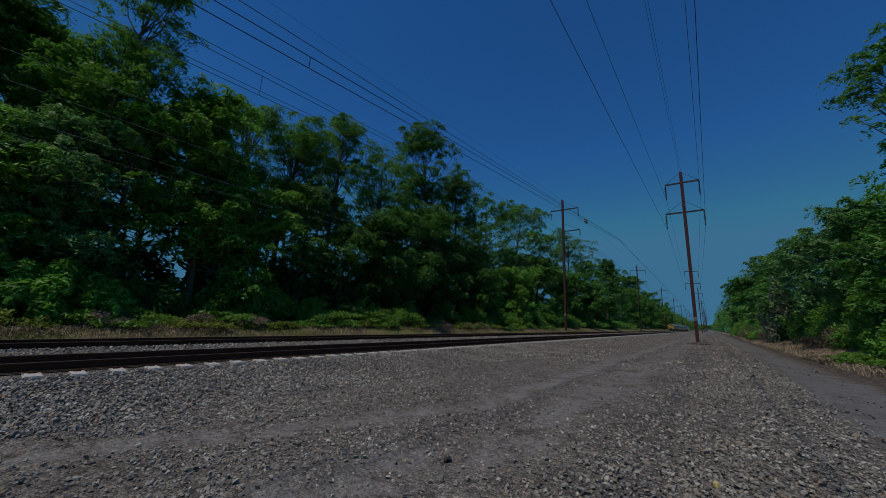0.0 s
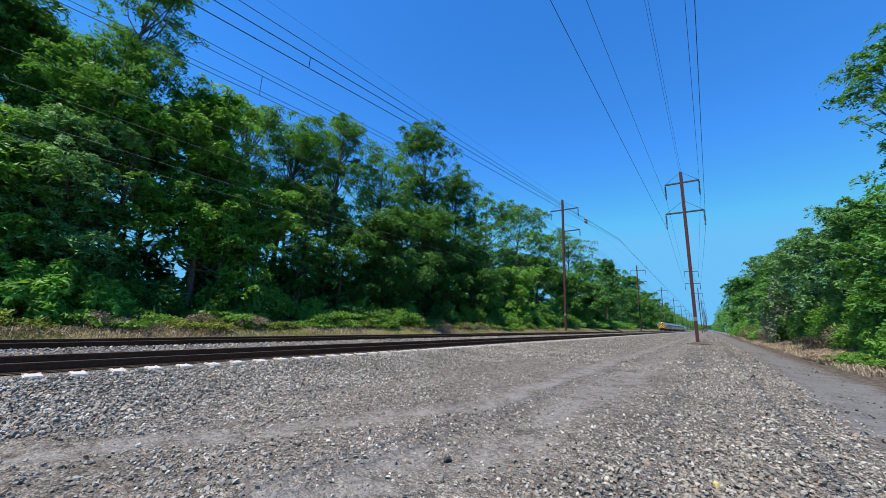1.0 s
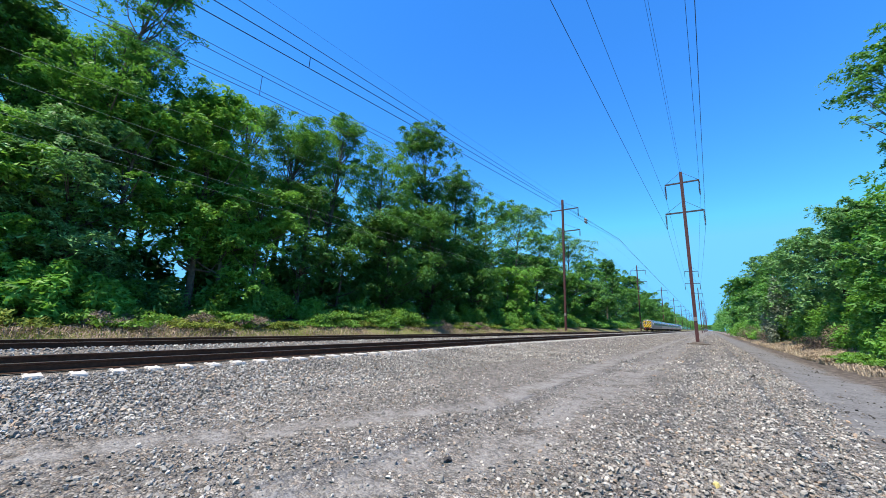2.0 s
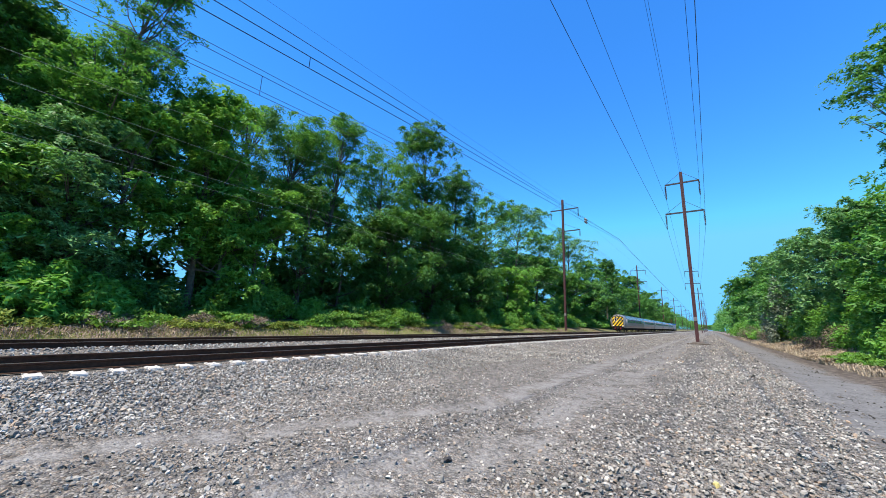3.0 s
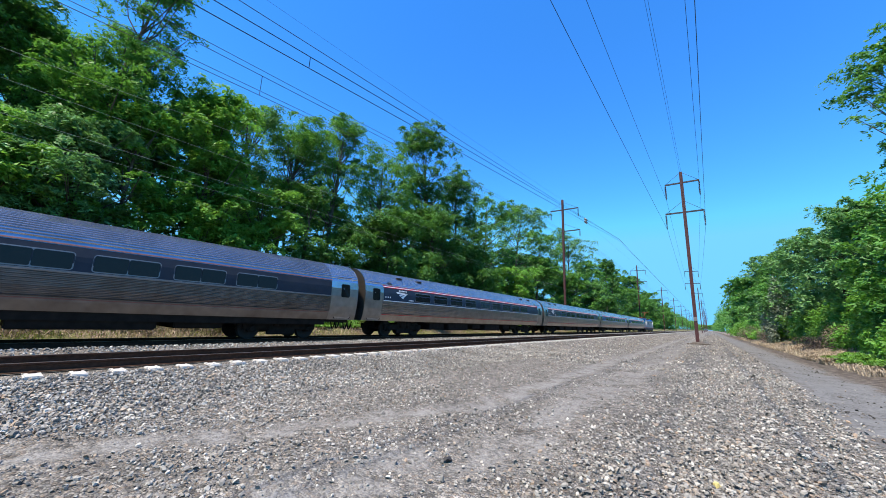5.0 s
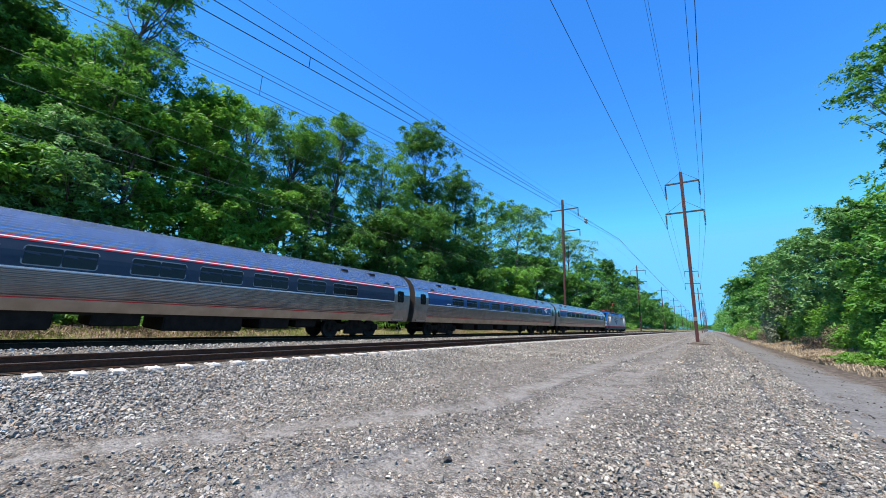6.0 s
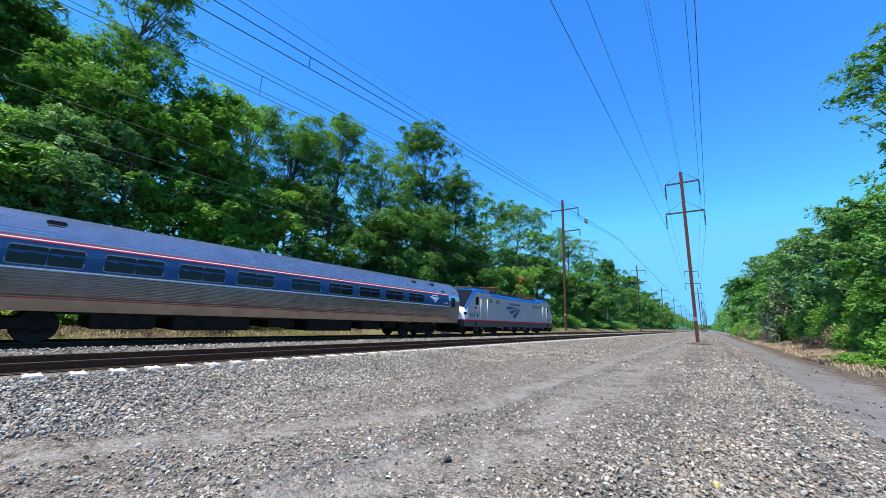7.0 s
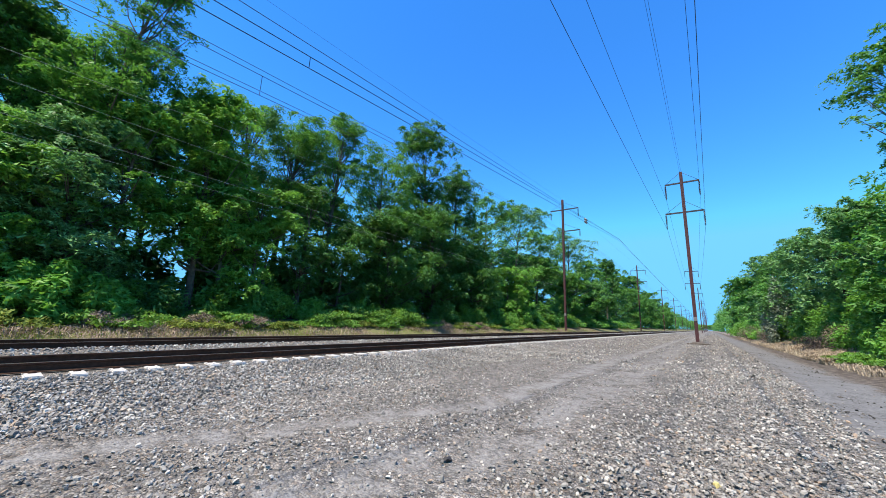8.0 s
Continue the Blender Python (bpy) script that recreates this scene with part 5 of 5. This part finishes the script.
    # side door, rails and windows
    for s in (1, -1):
        part("door_frame", side_panel(0.84, 1.60, 0.95, 3.12, 0.1, 0.008, s), BLACK_PAINT, t)
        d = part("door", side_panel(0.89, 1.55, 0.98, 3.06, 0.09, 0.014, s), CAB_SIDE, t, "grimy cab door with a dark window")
        part("pane", side_panel(1.02, 1.44, 2.1, 2.68, 0.07, 0.024, s), GLASS_DARK, d)
        for y in (0.76, 1.68):
            part("handrail", tubed((s * 1.66, y, 1.7), (s * 1.63, y, 2.85), 0.02, 0.02, 6), STRIPE_WHITE, t)
        part("side_grille", side_panel(0.3, 0.44, 1.3, 1.75, 0.04, 0.0, s), BLACK_PAINT, t)
        for i in range(9):
            y = 2.7 + i * 2.05 + (0.6 if i > 4 else 0)
            side_window(t, y, y + 1.6, 2.15, 2.63, s)
        part("step", boxed(min(s * 1.2, s * 1.52), max(s * 1.2, s * 1.52), 0.8, 1.6, 0.55, 0.6), UNDER, t)
    part("window_band", side_strip(2.1, 2.83, 1.66, L - 1.92, 0.006), DULL_BAND, t, "faded dark blue window band")
    part("stripe", side_strip(2.85, 2.89, 1.66, L - 1.85, 0.012, steps=1), FADED_RED, t, "faded red stripe")
    part("sill_strip", side_strip(2.055, 2.098, 1.66, L - 1.92, 0.022, steps=1), FRAME_ALU, t)
    part("stripe", side_strip(1.265, 1.295, 2.0, L - 2.0, 0.012, steps=1), FADED_RED, t, "faded red stripe")
    for y in (2.1, 3.3, 3.8, 4.3):
        part("roof_hatch", boxed(0.75, 1.12, y, y + 0.4, 3.45, 3.64, bevel=0.03), FRAME_ALU if y < 5 else BLACK_PAINT, t, "roof hatch")
    horn = tubed((0.2, 1.7, 3.83), (0.2, 1.7, 4.0), 0.03, 0.03, 6)
    tube(horn, (0.2, 1.4, 4.02), (0.2, 1.95, 4.02), 0.09, 0.03, 8)
    part("horn", horn, UNDER, t)
    part("antenna", tubed((-0.3, 2.3, 3.8), (-0.3, 2.3, 4.2), 0.06, 0.1, 8), UNDER, t)
    bogie(t, 3.95), bogie(t, L - 3.95)
    underfloor(t, ((6.3, 9.5, 0.4, 1.3), (10.2, 13.5, 0.36, 1.3), (14.2, 17.5, 0.4, 1.3), (18.0, 19.6, 0.45, 1.2)))
    part("sill_beam", boxed(-1.3, 1.3, 1.2, L - 0.6, 0.8, 0.925), UNDER, t)
    for y0, y1 in ((2.0, 2.5), (5.45, 6.1)):
        part("air_reservoir", tubed((1.12, y0, 0.66), (1.12, y1, 0.66), 0.17, 0.17, 14), UNDER, t)
    part("side_skirt", boxed(1.24, 1.36, 2.0, L - 2.0, 0.66, 0.93), UNDER, t, "black hanging side sill")
    return t


def lettering(parent, text, y, z, size, s, mat, x, name="road_number"):
    cu = bpy.data.curves.new(name, "FONT")
    cu.body, cu.size, cu.extrude = text, size, 0.002
    tmp = bpy.data.objects.new(name, cu)
    me = bpy.data.meshes.new_from_object(tmp)
    bpy.data.objects.remove(tmp)
    me.materials.clear()
    me.materials.append(mat)
    ob = new(name, me)
    ob.parent = parent
    ob.matrix_local = pose(s * x, y, z, 90, 0, 90 if s > 0 else -90)
    return ob


def locomotive():
    L = 20.4
    t = thing("locomotive", "silver-grey electric locomotive with blue roof edge and red stripe", "locomotive", "cars of the train")

    def shape(y):
        d = min(y, L - y)
        w = float(np.interp(d, (0.45, 0.6, 0.8, 1.05, 1.4), (1.02, 1.26, 1.40, 1.465, 1.48)))
        zt = float(np.interp(d, (0.45, 0.6, 0.85, 1.3, 2.0, 2.5, 4.55, 4.75), (1.75, 1.98, 2.2, 2.85, 3.62, 3.80, 3.80, 3.56)))
        return w, zt

    ys = [0.45, 0.55, 0.7, 0.85, 1.05, 1.3, 1.6, 2.0, 2.25, 2.5, 3.2, 4.55, 4.75]
    ys = ys + [8.0, 12.4] + [L - v for v in ys[::-1]]

    def section(y):
        w, zt = shape(y)
        c = min(0.34, (zt - 1.2) * 0.3)
        half = [(w, 1.12), (w, 1.3), (w, zt - c), (w - 0.05, zt - c * 0.62), (w - 0.16, zt - c * 0.28), (w - 0.36, zt - 0.02), (0.0, zt + 0.04)]
        return half + [(-x, z) for x, z in half[-2::-1]]

    parts_ = {k: bmesh.new() for k in ("body", "roof", "windshield", "nose")}
    for y0, y1 in zip(ys, ys[1:]):
        a, b = section(y0), section(y1)
        d = min((y0 + y1) / 2, L - (y0 + y1) / 2)
        for i in range(len(a) - 1):
            j = min(i, len(a) - 2 - i)
            if d < 0.85:
                key = "nose"
            elif j >= 4 and d < 2.0:
                key = "windshield"
            elif j >= 2 and d < 2.4:
                key = "roof"
            elif j == 1 and d < 1.15:
                key = "nose"
            else:
                key = "roof" if j >= 2 else "body"
            bm = parts_[key]
            vs = [bm.verts.new(v) for v in ((a[i][0], y0, a[i][1]), (b[i][0], y1, b[i][1]), (b[i + 1][0], y1, b[i + 1][1]), (a[i + 1][0], y0, a[i + 1][1]))]
            bm.faces.new(vs).smooth = True
    for y in (ys[0], ys[-1]):
        bm = parts_["nose"]
        bm.faces.new([bm.verts.new((x, y, z)) for x, z in section(y)])
    for key, m, lab in (("body", LOCO_GREY, "silver-grey painted side"), ("roof", LOCO_BLUE, "bright blue roof edge"), ("windshield", GLASS_DARK, "black sloping windshield"), ("nose", LOCO_WHITE, "white nose")):
        bm = parts_[key]
        bmesh.ops.remove_doubles(bm, verts=bm.verts[:], dist=0.0005)
        bmesh.ops.recalc_face_normals(bm, faces=bm.faces)
        if key in ("windshield", "nose"):
            rear = bm.copy()
            bmesh.ops.delete(rear, geom=[v for v in rear.verts if v.co.y < L / 2], context="VERTS")
            bmesh.ops.delete(bm, geom=[v for v in bm.verts if v.co.y > L / 2], context="VERTS")
            part(key, rear, m, t, lab)
        part(key, bm, m, t, lab)
    # skirts, stripe and roof deck
    for y0, y1 in ((2.35, 4.6), (L - 4.6, L - 2.35)):
        part("roof_housing", boxed(-0.98, 0.98, y0, y1, 3.7, 3.98, bevel=0.09), LOCO_SKIRT, t, "dark grey roof housing over the cab")
    part("roof_deck", boxed(-1.05, 1.05, 4.8, L - 4.8, 3.5, 3.66), LOCO_SKIRT, t)
    sk = bmesh.new()
    for y0, y1 in ((0.62, 2.0), (2.65, L - 2.65), (L - 2.0, L - 0.62)):
        box(sk, -1.47, 1.47, y0, y1, 0.68, 1.058, 0.02)
    box(sk, -1.3, 1.3, 0.5, L - 0.5, 0.8, 1.11)
    part("skirt", sk, LOCO_SKIRT, t, "dark grey lower skirt")
    st = bmesh.new()
    for s in (-1, 1):
        rows = [[st.verts.new((s * (shape(y)[0] + dx), y, z)) for dx, z in ((-0.1, 1.06), (0.014, 1.06), (0.014, 1.22), (-0.1, 1.22))] for y in ys]
        for a, b in zip(rows, rows[1:]):
            for i in range(3):
                st.faces.new((a[i], b[i], b[i + 1], a[i + 1]))
    for y0 in (0.43, L - 0.46):
        box(st, -1.02, 1.02, y0, y0 + 0.03, 1.06, 1.22)
    bmesh.ops.recalc_face_normals(st, faces=st.faces)
    part("stripe", st, STRIPE_RED, t, "red stripe along the sill")
    flat = lambda z: 1.48
    for s in (1, -1):
        for e in (0, 1):
            Y = (lambda a, b: (a, b)) if e == 0 else (lambda a, b: (L - b, L - a))
            part("cab_window", side_panel(*Y(2.2, 2.68), 2.42, 3.06, 0.08, 0.006, s, flat), GLASS_DARK, t, "dark cab side window")
            door = part("door", side_panel(*Y(3.05, 3.85), 1.24, 3.2, 0.03, 0.006, s, flat), LOCO_GREY, t, "grey cab door")
            part("seam", side_panel(*Y(3.15, 3.75), 3.06, 3.075, 0.004, 0.011, s, flat), LOCO_SKIRT, door)
            part("seam", side_panel(*Y(3.15, 3.75), 1.36, 1.375, 0.004, 0.011, s, flat), LOCO_SKIRT, door)
            for y in Y(2.93, 3.97):
                part("handrail", tubed((s * 1.545, y, 1.25), (s * 1.545, y, 2.95), 0.028, 0.028, 8), STRIPE_WHITE, t, "bright vertical grab rail")
            fl = part("flag_panel", side_panel(*Y(2.12, 2.72), 1.93, 2.25, 0.005, 0.005, s, flat), STRIPE_WHITE, t, "small striped flag")
            for k in range(5):
                part("flag_stripe", side_panel(*Y(2.12, 2.72), 1.94 + 0.062 * k, 1.97 + 0.062 * k, 0.003, 0.009, s, flat), STRIPE_RED, fl)
            part("canton", side_panel(*Y(2.12, 2.38), 2.08, 2.25, 0.003, 0.012, s, flat), LOGO_BLUE, fl)
            part("socket", side_panel(*Y(2.45, 2.63), 1.47, 1.67, 0.01, 0.008, s, flat), BLACK_PAINT, t)
            yy = (1.35 if e == 0 else L - 2.35) if s > 0 else (2.3 if e == 0 else L - 1.4)
            lettering(t, "664", yy, 1.42, 0.52, s, LOGO_BLUE, 1.487)
            step = boxed(min(s * 1.25, s * 1.47), max(s * 1.25, s * 1.47), *Y(2.1, 2.6), 0.4, 0.43)
            box(step, min(s * 1.25, s * 1.47), max(s * 1.25, s * 1.47), *Y(2.1, 2.6), 0.68, 0.71)
            for y in Y(2.1, 2.6):
                tube(step, (s * 1.47, y, 0.4), (s * 1.47, y, 1.05), 0.02, 0.02, 6)
            part("step", step, FRAME_ALU, t)
            part("headlight", side_panel(*Y(0.72, 1.0), 1.58, 1.78, 0.06, 0.008, s, lambda z: 1.442, 0.1), GLASS_DARK, t)
        for y in (4.25, 5.55, L - 4.95, L - 5.85, L - 6.75):
            v = part("vent", side_panel(y, y + 0.8, 2.62, 3.1, 0.02, 0.008, s, flat), GREY_PANEL, t, "brown grille in a pale frame")
            part("grille", side_panel(y + 0.06, y + 0.74, 2.68, 3.04, 0.01, 0.013, s, flat), VENT_BROWN, v)
        logo(t, 7.5 if s > 0 else 12.9, 1.52, 3.3, s, LOGO_BLUE, flat, 0.006, 1 if s > 0 else -1, 0.62)
        for y in (6.4, L - 8.2, L - 5.0):
            part("tank", boxed(min(s * 1.1, s * 1.44), max(s * 1.1, s * 1.44), y, y + 0.5, 0.62, 0.79), FRAME_ALU, t)
    for s in (1, -1):
        for y, w in ((3.2, 0.5), (6.9, 0.4), (8.3, 0.7), (10.2, 0.5), (11.6, 0.6), (13.2, 0.4), (16.6, 0.5)):
            part("equipment_cover", boxed(min(s * 1.26, s * 1.4), max(s * 1.26, s * 1.4), y, y + w, 0.46, 0.66, bevel=0.02), LOCO_SKIRT, t)
        part("brake_pipe", tubed((s * 1.3, 2.7, 0.62), (s * 1.3, L - 2.7, 0.62), 0.025, 0.025, 6), UNDER, t)
        for yc in (5.15, L - 5.15):
            part("damper", tubed((s * 1.24, yc - 0.9, 0.66), (s * 1.24, yc + 0.5, 0.72), 0.06, 0.045, 8), FRAME_ALU, t, "pale bogie damper")
        for y in (6.1, 9.8, 13.4):
            part("socket", side_panel(y, y + 0.16, 0.86, 0.98, 0.03, 0.0, s, lambda z: 1.474), BLACK_PAINT, t)
    # pantographs
    for y, up in ((6.6, 0), (L - 5.9, 1)):
        pb = bmesh.new()
        for s in (-1, 1):
            tube(pb, (s * 0.55, y - 0.7, 3.92), (s * 0.55, y + 0.7, 3.92), 0.04, 0.04, 6)
            for dy in (-0.6, 0.6):
                tube(pb, (s * 0.55, y + dy, 3.62), (s * 0.55, y + dy, 3.93), 0.07, 0.05, 8)
        knee = (0, y - 1.5, 4.95) if up else (0, y - 1.7, 4.12)
        head = (0, y - 0.3, 5.95) if up else (0, y + 0.2, 4.22)
        tube(pb, (0, y + 0.5, 3.95), knee, 0.07, 0.055, 8)
        tube(pb, knee, head, 0.045, 0.035, 8)
        tube(pb, (-0.35, y + 0.3, 3.95), (knee[0] - 0.1, knee[1], knee[2]), 0.025, 0.025, 6)
        tube(pb, (-0.85, head[1], head[2] + 0.03), (0.85, head[1], head[2] + 0.03), 0.035, 0.035, 6)
        tube(pb, (-0.85, head[1] + 0.35, head[2] + 0.03), (0.85, head[1] + 0.35, head[2] + 0.03), 0.035, 0.035, 6)
        for s in (-1, 1):
            box(pb, s * 0.55 - 0.03, s * 0.55 + 0.03, head[1], head[1] + 0.35, head[2], head[2] + 0.04)
        part("pantograph", pb, PANTO_RED, t, "red raised pantograph" if up else "red folded pantograph")
    rg = bmesh.new()
    for i in range(7):
        y = 6.6 + i * 1.0
        tube(rg, (0.6, y, 3.62), (0.6, y, 4.02), 0.08, 0.05, 8)
    tube(rg, (0.6, 6.4, 4.02), (0.6, 13.4, 4.02), 0.025, 0.025, 6)
    part("roof_busbar", rg, INSULATOR, t)
    bogie(t, 5.15, 2.9, 0.56), bogie(t, L - 5.15, 2.9, 0.56)
    underfloor(t, ((7.7, 12.7, 0.3, 1.25),))
    for y0 in (0.35, L - 1.15):
        part("plow", boxed(-1.25, 1.25, y0, y0 + 0.8, 0.22, 0.8, bevel=0.1), UNDER, t, "black snow plow under the nose")
    for y, o in ((0.6, -0.55), (L - 0.6, 0.55)):
        part("coupler", tubed((0, y, 0.85), (0, y + o, 0.85), 0.14, 0.12, 10), UNDER, t)
    return t


cars = [cab_car(), coach(SLATE_BAND, "fluted stainless coach with slate window band and red stripes", 0)]
cars += [copy_thing(cars[1], pose(0, 0, 0)) for k in range(1)]
cars.append(coach(BLUE_BAND, "fluted stainless coach with bright blue window band and red stripes", 1))
cars.append(copy_thing(cars[3], pose(0, 0, 0)))
cars.append(locomotive())
for k, c in enumerate(cars):
    TRAIN.append((c, 26.0 * k))


def motions():
    for t, off in TRAIN:
        walk(t, [(s, pose(FAR_TRACK, yy + off, 0)) for s, yy in S_ROWS])


motions()
